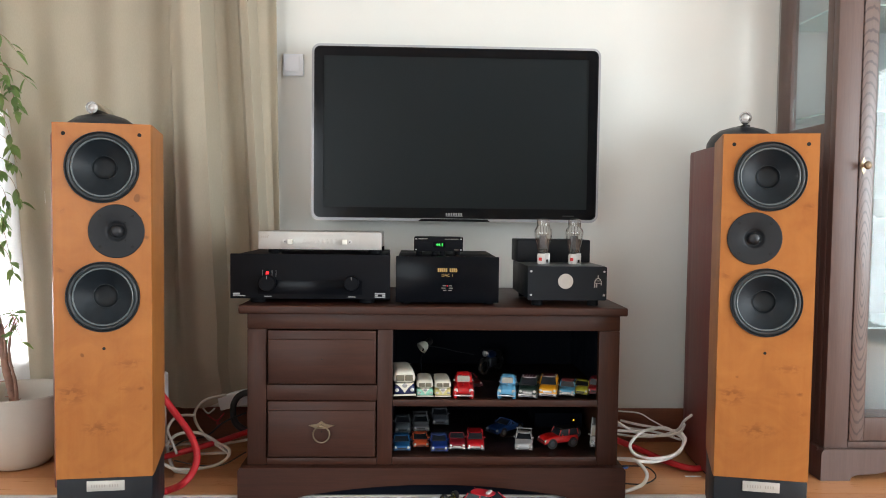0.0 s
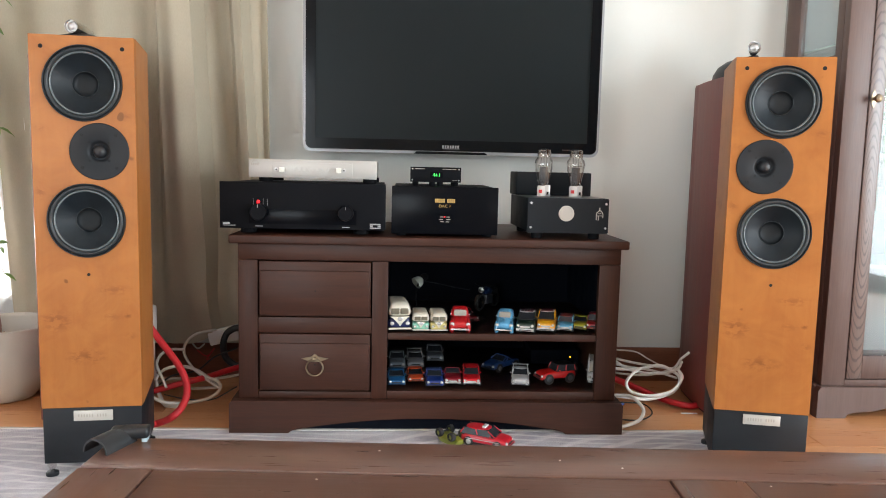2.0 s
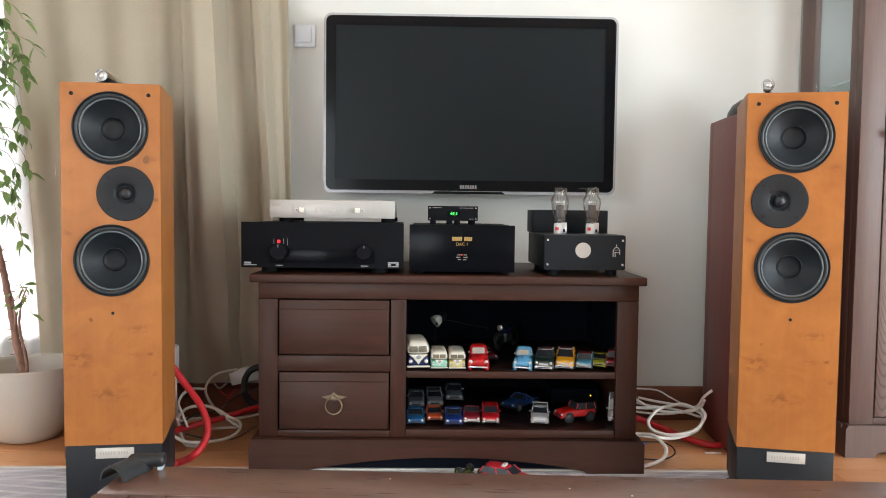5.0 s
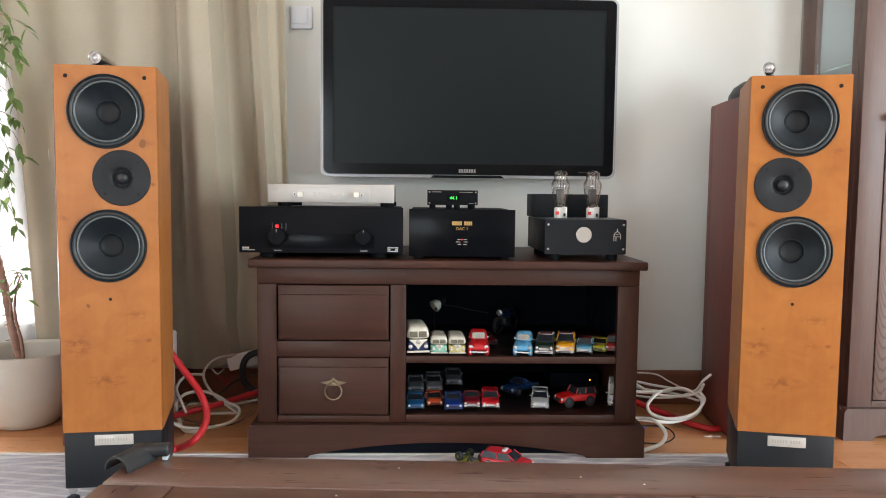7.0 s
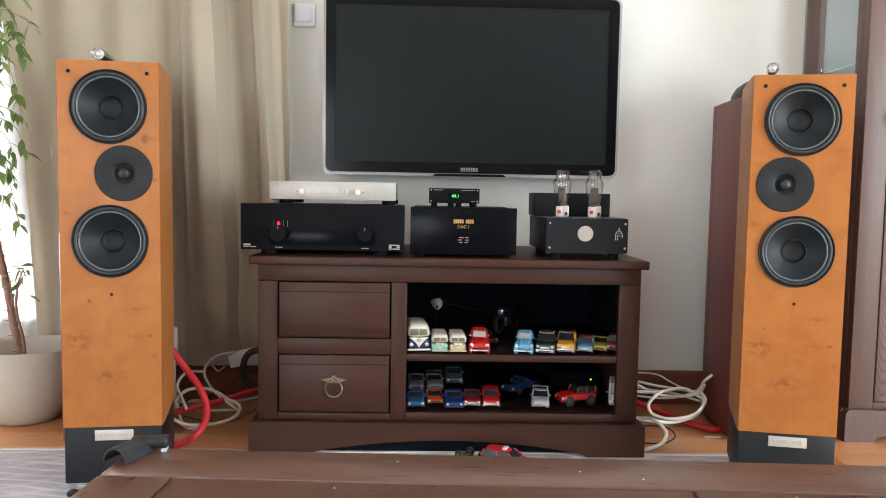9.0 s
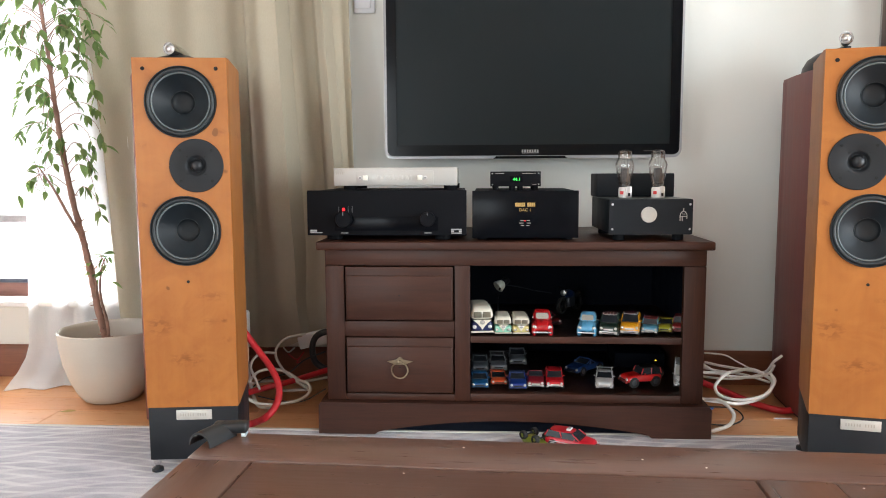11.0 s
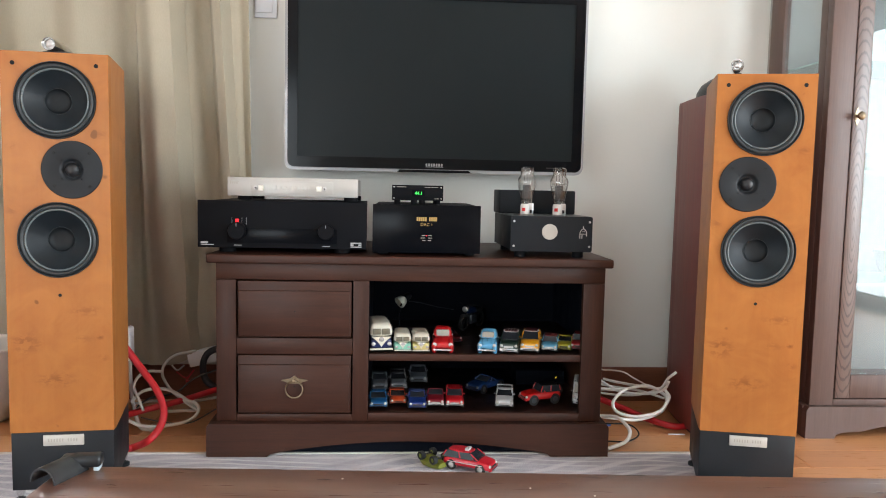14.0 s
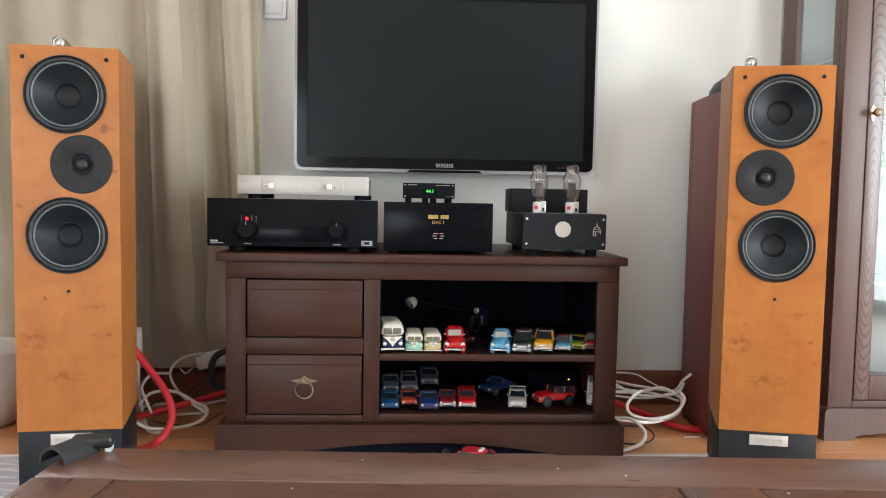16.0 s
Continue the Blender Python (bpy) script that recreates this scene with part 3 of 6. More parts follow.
for a, b in zip(grid, grid[1:]):
    for k in range(nx):
        bm.faces.new((a[k], a[k + 1], b[k + 1], b[k]))
r = bmesh.ops.extrude_face_region(bm, geom=bm.faces[:])
for g in r["geom"]:
    if isinstance(g, bmesh.types.BMVert):
        g.co.z = 0.0005
rug = thing("rug", "pale grey rug with brushed wavy stripes", "rug")
part("woven_field", bm, RUGMAT, rug)
bm = bmesh.new()
box(bm, RX0, RX1, RY1 - 0.002, RY1 + 0.012, 0.0005, 0.0085, 0.003)
part("binding", bm, mat("rug_binding", (0.56, 0.53, 0.49), 0.9, fine=500, bumps=0.6), rug, "pale stitched edge binding")


# ---- television cabinet ----
CX0, CX1 = -0.250, 0.788
FY, RYC = 2.224, 2.745
cab = thing("media_cabinet", "dark-stained wooden media cabinet with two drawers and open shelves", "cabinet")
Z0 = 0.0075
part("top", boxed(-0.269, 0.803, 2.200, 2.752, 0.523, 0.546, 0.004, 3), DARKWOOD, cab)
# Face frame.
fr = [("rail", -0.250, 0.788, 0.478, 0.523), ("stile", -0.250, -0.197, 0.097, 0.478), ("stile", 0.109, 0.152, 0.097, 0.478), ("stile", 0.729, 0.788, 0.097, 0.478),
      ("rail", 0.152, 0.729, 0.097, 0.120), ("rail", -0.197, 0.109, 0.097, 0.117), ("rail", -0.197, 0.109, 0.279, 0.323), ("shelf_edge", 0.152, 0.729, 0.262, 0.2815)]
for n, x0, x1, z0, z1 in fr:
    part(n, boxed(x0 + 0.0004, x1 - 0.0004, FY + (0.003 if n == "shelf_edge" else 0), FY + 0.022, z0 + 0.0004, z1 - 0.0004, 0.0015), DARKWOOD_Z if n == "stile" else DARKWOOD, cab)
for x0, x1 in ((CX0 + 0.003, CX0 + 0.02), (CX1 - 0.02, CX1 - 0.003)):
    part("side_panel", boxed(x0, x1, FY + 0.022, RYC, 0.097, 0.523, 0.001), DARKWOOD_Z, cab)
part("back_panel", boxed(CX0 + 0.02, CX1 - 0.02, RYC - 0.008, RYC, 0.097, 0.523), CAVITY, cab, "near-black back panel standing for the dark inside")
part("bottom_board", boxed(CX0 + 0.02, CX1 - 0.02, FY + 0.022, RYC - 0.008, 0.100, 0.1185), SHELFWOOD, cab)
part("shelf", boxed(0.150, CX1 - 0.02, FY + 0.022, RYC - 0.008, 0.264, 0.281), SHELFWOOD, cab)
part("divider", boxed(0.128, 0.146, FY + 0.022, RYC - 0.008, 0.1185, 0.52), CAVITY, cab, "near-black board holding the dark of the cavity")
part("lining", boxed(0.755, 0.766, FY + 0.022, RYC - 0.01, 0.292, 0.52), CAVITY, cab, "near-black board holding the dark of the cavity")


def drawer(z0, z1, knob):
    x0, x1 = -0.193, 0.105
    d = part("drawer_front", boxed(x0, x1, FY - 0.004, FY + 0.018, z0, z1, 0.002), DARKWOOD, cab, "dark wooden drawer with a bevelled upper edge")
    part("panel", boxed(x0 + 0.003, x1 - 0.003, FY - 0.010, FY - 0.003, z0 + 0.004, z1 - 0.024, 0.003), DARKWOOD, d)
    part("keyhole", lathe([(0.0001, 0), (0.0022, 0), (0.0022, -0.0015), (0.0001, -0.0015)], 10, Matrix.Translation((-0.043, FY - 0.0095, (z0 + z1) / 2 - 0.004))), DARKHOLE, d)
    if knob:
        cx, cz = -0.043, z0 + 0.087
        bm = prism([(cx - 0.036, cz + 0.005), (cx - 0.012, cz - 0.004), (cx + 0.012, cz - 0.004), (cx + 0.036, cz + 0.005), (cx + 0.010, cz + 0.010), (cx, cz + 0.018), (cx - 0.010, cz + 0.010)], FY - 0.0135, FY - 0.009)
        part("pull_plate", bm, BRASS, d, "aged brass pull plate")
        part("pull_boss", lathe([(0.0001, -0.024), (0.005, -0.022), (0.006, -0.016), (0.004, -0.012), (0.004, -0.009)], 16, Matrix.Translation((cx, FY, cz + 0.004))), BRASS, d)
        ring = [(cx + 0.0225 * math.sin(a), FY - 0.017, cz - 0.019 + 0.0225 * math.cos(a)) for a in (2 * math.pi * k / 28 for k in range(29))]
        part("pull_ring", tube(ring, 0.0022, 8, 1), BRASS, d, "round brass ring handle")


drawer(0.326, 0.475, False)
drawer(0.120, 0.277, True)
# Plinth with a shallow arch.
arch = [(-0.271, Z0), (-0.112, Z0), (-0.105, 0.014)]
arch += [(-0.105 + 0.745 * k / 24, 0.014 + 0.036 * math.sin(math.pi * k / 24) ** 0.8) for k in range(1, 24)]
arch += [(0.640, 0.014), (0.647, Z0), (0.806, Z0), (0.806, 0.088), (0.800, 0.097), (-0.265, 0.097), (-0.271, 0.088)]
part("plinth", prism(arch, 2.199, 2.222), DARKWOOD, cab, "arched dark wooden plinth board")
for x0, x1 in ((-0.268, -0.246), (0.781, 0.803)):
    part("plinth_side", boxed(x0, x1, 2.2225, 2.72, Z0, 0.096, 0.002), DARKWOOD, cab)


# Added board whose black stands for the shaded gap under the cabinet.
part("gap_shade_board", boxed(-0.245, 0.780, 2.236, 2.248, Z0, 0.0995), CAVITY, cab, "near-black board holding the dark of the cavity")


# ---- loudspeakers in burl maple ----
def driver(spk, x, z, r):
    m = Matrix.Translation((x, 0, z))
    d = part("woofer", lathe([(r * 0.94, 0.003), (r * 0.955, -0.003), (r * 0.975, -0.0045), (r * 0.992, -0.0045), (r, -0.003), (r, 0.002)], 56, m), FRAMEBLK, spk, "black woofer with rubber surround")
    sur = [(r * (0.955 - 0.125 * k / 8), -0.0012 - 0.0045 * math.sin(math.pi * k / 8)) for k in range(0, 9)]
    part("surround", lathe(sur, 56, m), RUBBER, d)
    bead = [(r * (0.83 - 0.055 * k / 8), -0.0010 - 0.0034 * math.sin(math.pi * k / 8)) for k in range(0, 9)]
    part("bead", lathe(bead, 56, m), BEAD, d, "glossy inner bead of the surround, highlight in its colour")
    cone = [(r * (0.775 - 0.435 * k / 10), -0.0010 + 0.0225 * (k / 10) ** 0.85) for k in range(11)]
    part("cone", lathe(cone, 56, m), CONE, d)
    cap = [(r * 0.322, 0.0222), (r * 0.30, 0.0262), (r * 0.27, 0.0290), (r * 0.20, 0.0312), (r * 0.10, 0.0324), (0, 0.0328)]
    part("dust_cap", lathe(cap, 40, m), DARKCAP, d, "dished dark dust cap")
    lip = [(r * 0.342, 0.0216), (r * 0.340, 0.0204), (r * 0.333, 0.0202), (r * 0.326, 0.0210), (r * 0.320, 0.0228)]
    part("cap_lip", lathe(lip, 40, m), RUBBER, d)


def burl_speaker(at, rz, side):
    """side: +1 when the tweeter sits towards local +x."""
    spk = thing("floorstanding_speaker", "tall burl maple floorstanding speaker on a black plinth", "loudspeaker", at, rz, "burl maple speakers")
    W, D, Z1, ZT = 0.1075, 0.24, 0.172, 1.0
    back = 0.80
    holes = [(0, 0.899, 0.079), (0.031 * side, 0.752, 0.058), (0, 0.599, 0.079)]
    part("baffle", holed_plate(-W, W, Z1, ZT, holes, 0.0, 0.02), BURL, spk, "golden burl maple front board")
    bm = boxed(-W, W, 0.02, D, Z1, ZT)
    bmesh.ops.delete(bm, geom=[f for f in bm.faces if f.calc_center_median().y < 0.021], context="FACES")
    for v in bm.verts:
        v.co.x *= back if v.co.y > 0.1 else 1.0
    part("cabinet_shell", bm, BURL, spk)
    bm = boxed(-W + 0.001, W - 0.001, 0.001, D - 0.002, 0.041, Z1 - 0.0005, 0.002)
    for v in bm.verts:
        v.co.x *= back if v.co.y > 0.1 else 1.0
    part("plinth", bm, PLINTH, spk, "satin black plinth")
    driver(spk, 0, 0.899, 0.0825)
    driver(spk, 0, 0.599, 0.0825)
    tx, tz = 0.031 * side, 0.752
    m = Matrix.Translation((tx, 0, tz))
    tw = part("tweeter", lathe([(0.0620, 0.002), (0.0625, -0.002), (0.0610, -0.0032), (0.026, -0.0032), (0.0225, -0.0015), (0.0185, 0.004), (0.0150, 0.005)], 48, m), FRAMEBLK, spk, "black round tweeter plate")
    part("dome", lathe([(0.0150, 0.005), (0.0135, -0.001), (0.0105, -0.0052), (0.006, -0.0076), (0, -0.0084)], 32, m), DOME, tw)
    for k in range(4):
        for rad, sz in ((0.0505, 0.0032), (0.0285, 0.0018)):
            a = radians(45 + 90 * k)
            s = Matrix.Translation((tx + rad * math.cos(a), -0.0032, tz + rad * math.sin(a)))
            part("screw", lathe([(sz, 0.0005), (sz, -0.0010), (sz * 0.4, -0.0010), (sz * 0.3, 0.0004), (0, 0.0004)], 8, s), DARKHOLE, tw)
    for x, z, rad in ((-0.083, 0.975, 0.0046), (0.083, 0.975, 0.0046), (0.001, 0.478, 0.0036)):
        part("grille_socket", lathe([(rad, 0.001), (rad, -0.0006), (rad * 0.7, -0.0005), (0, -0.0004)], 14, Matrix.Translation((x, -0.0001, z))), DARKHOLE, spk)
    pl = part("name_plate", boxed(-0.040, 0.044, -0.0022, 0.002, 0.141, 0.165, 0.0006), PLATE, spk, "pale metal plate with faint lettering bars")
    for k in range(11):
        if k != 6:
            part("letter_bar", boxed(-0.030 + 0.0058 * k, -0.0275 + 0.0058 * k, -0.0027, -0.0021, 0.150, 0.157), PLATE_INK, pl)
    for x, y in ((-W + 0.012, 0.018), (W - 0.012, 0.018), ((-W + 0.012) * back, D - 0.022), ((W - 0.012) * back, D - 0.022)):
        ft = part("foot", turned([(0, 0.0005), (0.0135, 0.0005), (0.014, 0.002), (0.014, 0.0075), (0.012, 0.0095), (0.0045, 0.011), (0.0030, 0.012)], 20, (x, y, 0.0075)), FRAMEBLK, spk)
        part("spike", turned([(0.003, 0.008), (0.0095, 0.022), (0.0095, 0.034)], 16, (x, y, 0.0075)), CHROME, ft, "chrome spike")
    return spk


burl_speaker((-0.5115, 1.915, 0.0), 7.0, 1)
burl_speaker((1.0495, 1.907, 0.0), -12.0, -1)


# ---- cherry loudspeakers behind ----
def cherry_speaker(at, rz, tx, W, aim, low):
    spk = thing("cherry_speaker", "dark cherry curved loudspeaker with black domed top and chrome tweeter", "loudspeaker", at, rz, "cherry speakers behind")
    D, r = 0.36, 0.035
    right = [(W - r + r * math.sin(radians(a)), -D / 2 + r - r * math.cos(radians(a))) for a in range(0, 91, 15)]
    right += [(W * (1 - 0.16 * (k / 8) ** 2), -D / 2 + r + (D - 0.10) * k / 8) for k in range(1, 9)]
    right += [(W * 0.84 * math.cos(radians(a)) + 0.004, D / 2 - 0.065 + 0.065 * math.sin(radians(a))) for a in range(15, 91, 15)]
    outline = right + [(-x, y) for x, y in right[::-1]]
    bm = bmesh.new()
    rings = [[bm.verts.new((x * s, y * s, z)) for x, y in outline] for z, s in ((0.014, 1.0), (1.005, 1.0), (1.015, 0.985))]
    for a, b in zip(rings, rings[1:]):
        for k in range(len(a)):
            bm.faces.new((a[k], a[(k + 1) % len(a)], b[(k + 1) % len(a)], b[k]))
    bm.faces.new(rings[0][::-1])
    bm.faces.new(rings[-1])
    ob = part("cabinet_shell", bm, CHERRY, spk)
    for f in ob.data.polygons:
        f.use_smooth = len(f.vertices) == 4
    bm = bmesh.new()
    rings = [[bm.verts.new((x * 0.93, y * 0.93, z)) for x, y in outline] for z in (0.0015, 0.0135)]
    for k in range(len(outline)):
        bm.faces.new((rings[0][k], rings[0][(k + 1) % len(outline)], rings[1][(k + 1) % len(outline)], rings[1][k]))
    bm.faces.new(rings[0][::-1])
    bm.faces.new(rings[-1])
    part("plinth", bm, PLINTH, spk)
    bm = turned([(0.108, 0.0), (0.105, 0.020), (0.092, 0.043), (0.068, 0.060), (0.035, 0.070), (0, 0.073)], 40, (tx, 0, 1.0155))
    part("domed_top", bm, mat("black_leather", (0.012, 0.013, 0.016), 0.42, var=0.1, fine=400, bumps=0.3), spk, "black domed top")
    m = Matrix.Translation((tx, -0.02, 1.109 - low)) @ Matrix.Rotation(radians(aim), 4, "Z")
    tw = part("tweeter_tube", lathe([(0.0160, -0.052), (0.0178, -0.055), (0.0186, -0.050), (0.0182, -0.02), (0.016, 0.03), (0.010, 0.075), (0.004, 0.098), (0, 0.100)], 32, m), CHROME, spk, "polished chrome tweeter tube")
    part("tweeter_face", lathe([(0.0160, -0.051), (0.013, -0.047), (0.011, -0.050), (0.006, -0.053), (0, -0.054)], 28, m), STEEL, tw)
    part("mount", boxed(tx - 0.010, tx + 0.010, -0.035, 0.03, 1.078, 1.092, 0.003), FRAMEBLK, spk)


cherry_speaker((-0.705, 2.45, 0.0), 4.0, -0.028, 0.116, -3.0, 0.012)
cherry_speaker((1.246, 2.51, 0.0), 2.0, -0.004, 0.138, -26.0, 0.0)


# ---- television ----
tv = thing("television", "flat black widescreen television switched off, mounted on the wall", "television")
TX0, TX1, TZ0, TZ1, TY = -0.137, 0.822, 0.777, 1.357, 2.652
part("rim", prism(round_rect(TX0, TX1, TZ0, TZ1, 0.026), TY + 0.004, TY + 0.022), TVRIM, tv, "clear grey plastic rim")
hb = bmesh.new()
outer, inner = round_rect(TX0 + 0.009, TX1 - 0.009, TZ0 + 0.009, TZ1 - 0.009, 0.02), [(-0.0965, 0.8205), (0.7825, 0.8205), (0.7825, 1.318), (-0.0965, 1.318)]
es = []
for lp in (outer, inner):
    vs = [hb.verts.new((x, TY - 0.004, z)) for x, z in lp]
    es += [hb.edges.new((vs[k], vs[(k + 1) % len(vs)])) for k in range(len(vs))]
bmesh.ops.triangle_fill(hb, use_beauty=True, use_dissolve=False, edges=es)
r = bmesh.ops.extrude_face_region(hb, geom=hb.faces[:])
bmesh.ops.translate(hb, vec=(0, 0.014, 0), verts=[g for g in r["geom"] if isinstance(g, bmesh.types.BMVert)])
part("bezel", hb, TVBEZEL, tv, "glossy black bezel")
part("screen", boxed(-0.0965, 0.7825, TY + 0.002, TY + 0.006, 0.8205, 1.318), TVSCREEN, tv, "matt black screen")
lx = 0.338
logo = part("maker_mark", boxed(lx - 0.028, lx + 0.028, TY - 0.0048, TY - 0.0042, 0.793, 0.7945), WHITEINK, tv, "small pale lettering bars")
for k in range(7):
    part("letter_bar", boxed(lx - 0.028 + 0.0081 * k, lx - 0.0225 + 0.0081 * k, TY - 0.0049, TY - 0.0041, 0.7955, 0.8045), WHITEINK, logo)
part("stand_lip", prism([(lx - 0.12, 0.776), (lx + 0.12, 0.776), (lx + 0.11, 0.784), (lx - 0.11, 0.784)], TY - 0.0045, TY + 0.01), TVBEZEL, tv)
part("housing", boxed(TX0 + 0.04, TX1 - 0.04, TY + 0.022, TY + 0.085, TZ0 + 0.04, TZ1 - 0.04, 0.012), AMPBLK, tv)
part("wall_bracket", boxed(0.2, 0.5, TY + 0.085, YN, 0.95, 1.2, 0.004), AMPBLK, tv)
part("sensor_window", boxed(0.70, 0.74, TY - 0.0046, TY - 0.0038, 0.797, 0.800), GADGET, tv)

sw = thing("light_switch", "white square wall switch beside the television", "light switch")
part("frame", boxed(-0.252, -0.180, YN - 0.010, YN, 1.268, 1.343, 0.003), SWITCHWHITE, sw)
part("rocker", boxed(-0.248, -0.193, YN - 0.0145, YN - 0.009, 1.283, 1.336, 0.002), SWITCHWHITE, sw)

# ---- glazed cabinet ----
vit = thing("display_cabinet", "tall dark oak display cabinet with glazed doors and a brass knob", "display cabinet")
VX0, VX1, VY0, VY1, VZ = 1.472, 2.45, 2.382, 2.762, 2.0
part("cornice", boxed(VX0 - 0.02, VX1 + 0.02, VY0 - 0.02, VY1, VZ, VZ + 0.05, 0.01), VITRINE, vit)
part("post", boxed(VX0, 1.5455, VY0, VY0 + 0.03, 0.0975, VZ, 0.002), VITRINE, vit)
part("post", boxed(2.365, VX1, VY0, VY0 + 0.03, 0.0975, VZ, 0.002), VITRINE, vit)
part("rail", boxed(1.546, 2.3645, VY0, VY0 + 0.03, 0.0975, 0.117, 0.001), VITRINE, vit)
part("rail", boxed(1.546, 2.3645, VY0, VY0 + 0.03, 1.9, VZ, 0.001), VITRINE, vit)
part("back_panel", boxed(VX0, VX1, VY1 - 0.01, VY1, 0.0975, VZ), INTERIOR, vit, "pale back panel")
part("bottom_board", boxed(VX0 + 0.022, VX1, VY0 + 0.03, VY1 - 0.01, 0.0975, 0.12), VITRINE, vit)
for y0, y1, z0, z1 in ((VY0 + 0.0305, 2.448, 0.0975, VZ), (2.665, VY1 - 0.0105, 0.0975, VZ), (2.4485, 2.6645, 0.0975, 1.095), (2.4485, 2.6645, 1.9, VZ)):
    part("side_frame", boxed(VX0, VX0 + 0.022, y0, y1, z0, z1, 0.002), VITRINE, vit)
ob = part("side_pane", boxed(VX0 + 0.010, VX0 + 0.014, 2.4485, 2.6645, 1.095, 1.9), CABGLASS, vit)
ob.visible_shadow = False
part("side_panel", boxed(VX1 - 0.022, VX1, VY0 + 0.0305, VY1 - 0.0105, 0.0975, VZ, 0.002), VITRINE, vit)
foot = [(VX0 - 0.016, 0.0), (VX0 + 0.075, 0.0), (VX0 + 0.08, 0.012), (VX0 + 0.10, 0.018), (VX0 + 0.16, 0.022), (VX0 + 0.22, 0.036), (VX0 + 0.30, 0.042)]
out = foot + [(VX0 + VX1 - x, z) for x, z in foot[::-1]] + [(VX1 + 0.016, 0.085), (VX1 + 0.008, 0.097), (VX0 - 0.008, 0.097), (VX0 - 0.016, 0.085)]
part("plinth", prism(out, VY0 - 0.016, VY0 + 0.01), VITRINE, vit, "shaped oak plinth")
part("plinth_side", boxed(VX0 - 0.016, VX0 + 0.01, VY0 + 0.0105, VY1, 0.0, 0.096, 0.002), VITRINE, vit)
for x0, x1, inner in ((1.548, 1.954, True), (1.957, 2.362, False)):
    d = part("door", boxed(x0, x0 + 0.046, VY0 - 0.002, VY0 + 0.021, 0.12, 1.897, 0.002), VITRINE_DOOR, vit, "glazed oak door")
    part("stile", boxed(x1 - 0.046, x1, VY0 - 0.002, VY0 + 0.021, 0.12, 1.897, 0.002), VITRINE_DOOR, d)
    for z0, z1 in ((0.12, 0.192), (1.83, 1.897)):
        part("door_rail", boxed(x0 + 0.0465, x1 - 0.0465, VY0 - 0.0015, VY0 + 0.021, z0, z1, 0.002), VITRINE, d)
    ob = part("door_pane", boxed(x0 + 0.0465, x1 - 0.0465, VY0 + 0.006, VY0 + 0.010, 0.1925, 1.8295), CABGLASS, d)
    ob.visible_shadow = False
    if inner:
        m = Matrix.Translation((x0 + 0.012, VY0 - 0.002, 0.962))
        part("knob_plate", prism([(x0 + 0.001, 0.962), (x0 + 0.012, 0.935), (x0 + 0.023, 0.962), (x0 + 0.012, 0.989)], VY0 - 0.004, VY0 - 0.001), BRASS, d, "aged brass knob plate")
        part("knob", lathe([(0.004, 0.001), (0.0045, -0.012), (0.010, -0.017), (0.0125, -0.023), (0.010, -0.029), (0.004, -0.032), (0, -0.0325)], 24, m), BRASS, d, "round brass knob")
for z in (0.46, 0.80, 1.13, 1.45):
    part("shelf", boxed(VX0 + 0.023, VX1 - 0.023, VY0 + 0.04, VY1 - 0.011, z, z + 0.006), SHELFGLASS, vit, "glass shelf")


def bowl(at, r, h):
    b = thing("porcelain_bowl", "white porcelain bowl on a glass shelf", "bowl", at, 0, "porcelain in the display cabinet")
    part("vessel", turned([(0, 0.0), (r * 0.4, 0.0), (r * 0.42, h * 0.1), (r * 0.7, h * 0.3), (r * 0.95, h * 0.75), (r, h), (r * 0.96, h), (r * 0.66, h * 0.36), (0, h * 0.16)], 28), PORCELAIN, b)


for x, y, z, r, h in ((1.84, 2.58, 0.466, 0.06, 0.09), (1.76, 2.58, 0.806, 0.06, 0.06), (1.84, 2.56, 1.136, 0.075, 0.07)):
    bowl((x, y, z), r, h)


# ---- coffee table ----
table = thing("coffee_table", "dark-stained wooden coffee table with framed top panels", "table", (-0.128, 1.058, 0.0), -2.6)
TZ = 0.425
TL, TD = 1.28, 0.70
fx = 0.076
part("border_board", boxed(0, TL, -0.084, 0, TZ - 0.035, TZ, 0.004), TABLEWOOD, table)
part("border_board", boxed(0, TL, -TD, -TD + 0.084, TZ - 0.035, TZ, 0.004), TABLEWOOD, table)
for x0 in (0.0, 0.603, TL - fx):
    part("cross_board", boxed(x0, x0 + (fx if x0 != 0.603 else 0.076), -TD + 0.0848, -0.0848, TZ - 0.035, TZ, 0.003), TABLEWOOD_Y, table)
for x0, x1 in ((fx + 0.001, 0.602), (0.680, TL - fx - 0.001)):
    part("panel", boxed(x0, x1, -TD + 0.0852, -0.0852, TZ - 0.03, TZ - 0.0015, 0.002), TABLEWOOD, table)
for y0 in (-0.05, -TD + 0.03):
    part("apron", boxed(0.05, TL - 0.05, y0, y0 + 0.02, TZ - 0.12, TZ - 0.0355), TABLEWOOD, table)
for x in (0.03, TL - 0.09):
    for y in (-0.09, -TD + 0.03):
        part("leg", boxed(x, x + 0.06, y, y + 0.06, 0.0075, TZ - 0.0355, 0.004), DARKWOOD_Z, table)


def on_table(x, y):
    """A place on the table top, from metres along its far edge and towards its near edge."""
    p = pose(-0.128, 1.058, 0.0, 0, 0, -2.6) @ Vector((x, y, TZ))
    return tuple(p)


def screwhead(name, x, y, z, r, material, parent):
    return part(name, lathe([(r, 0.0006), (r, -0.0008), (r * 0.6, -0.0016), (r * 0.35, -0.0016), (r * 0.3, -0.0006), (0, -0.0006)], 12, Matrix.Translation((x, y, z))), material, parent)


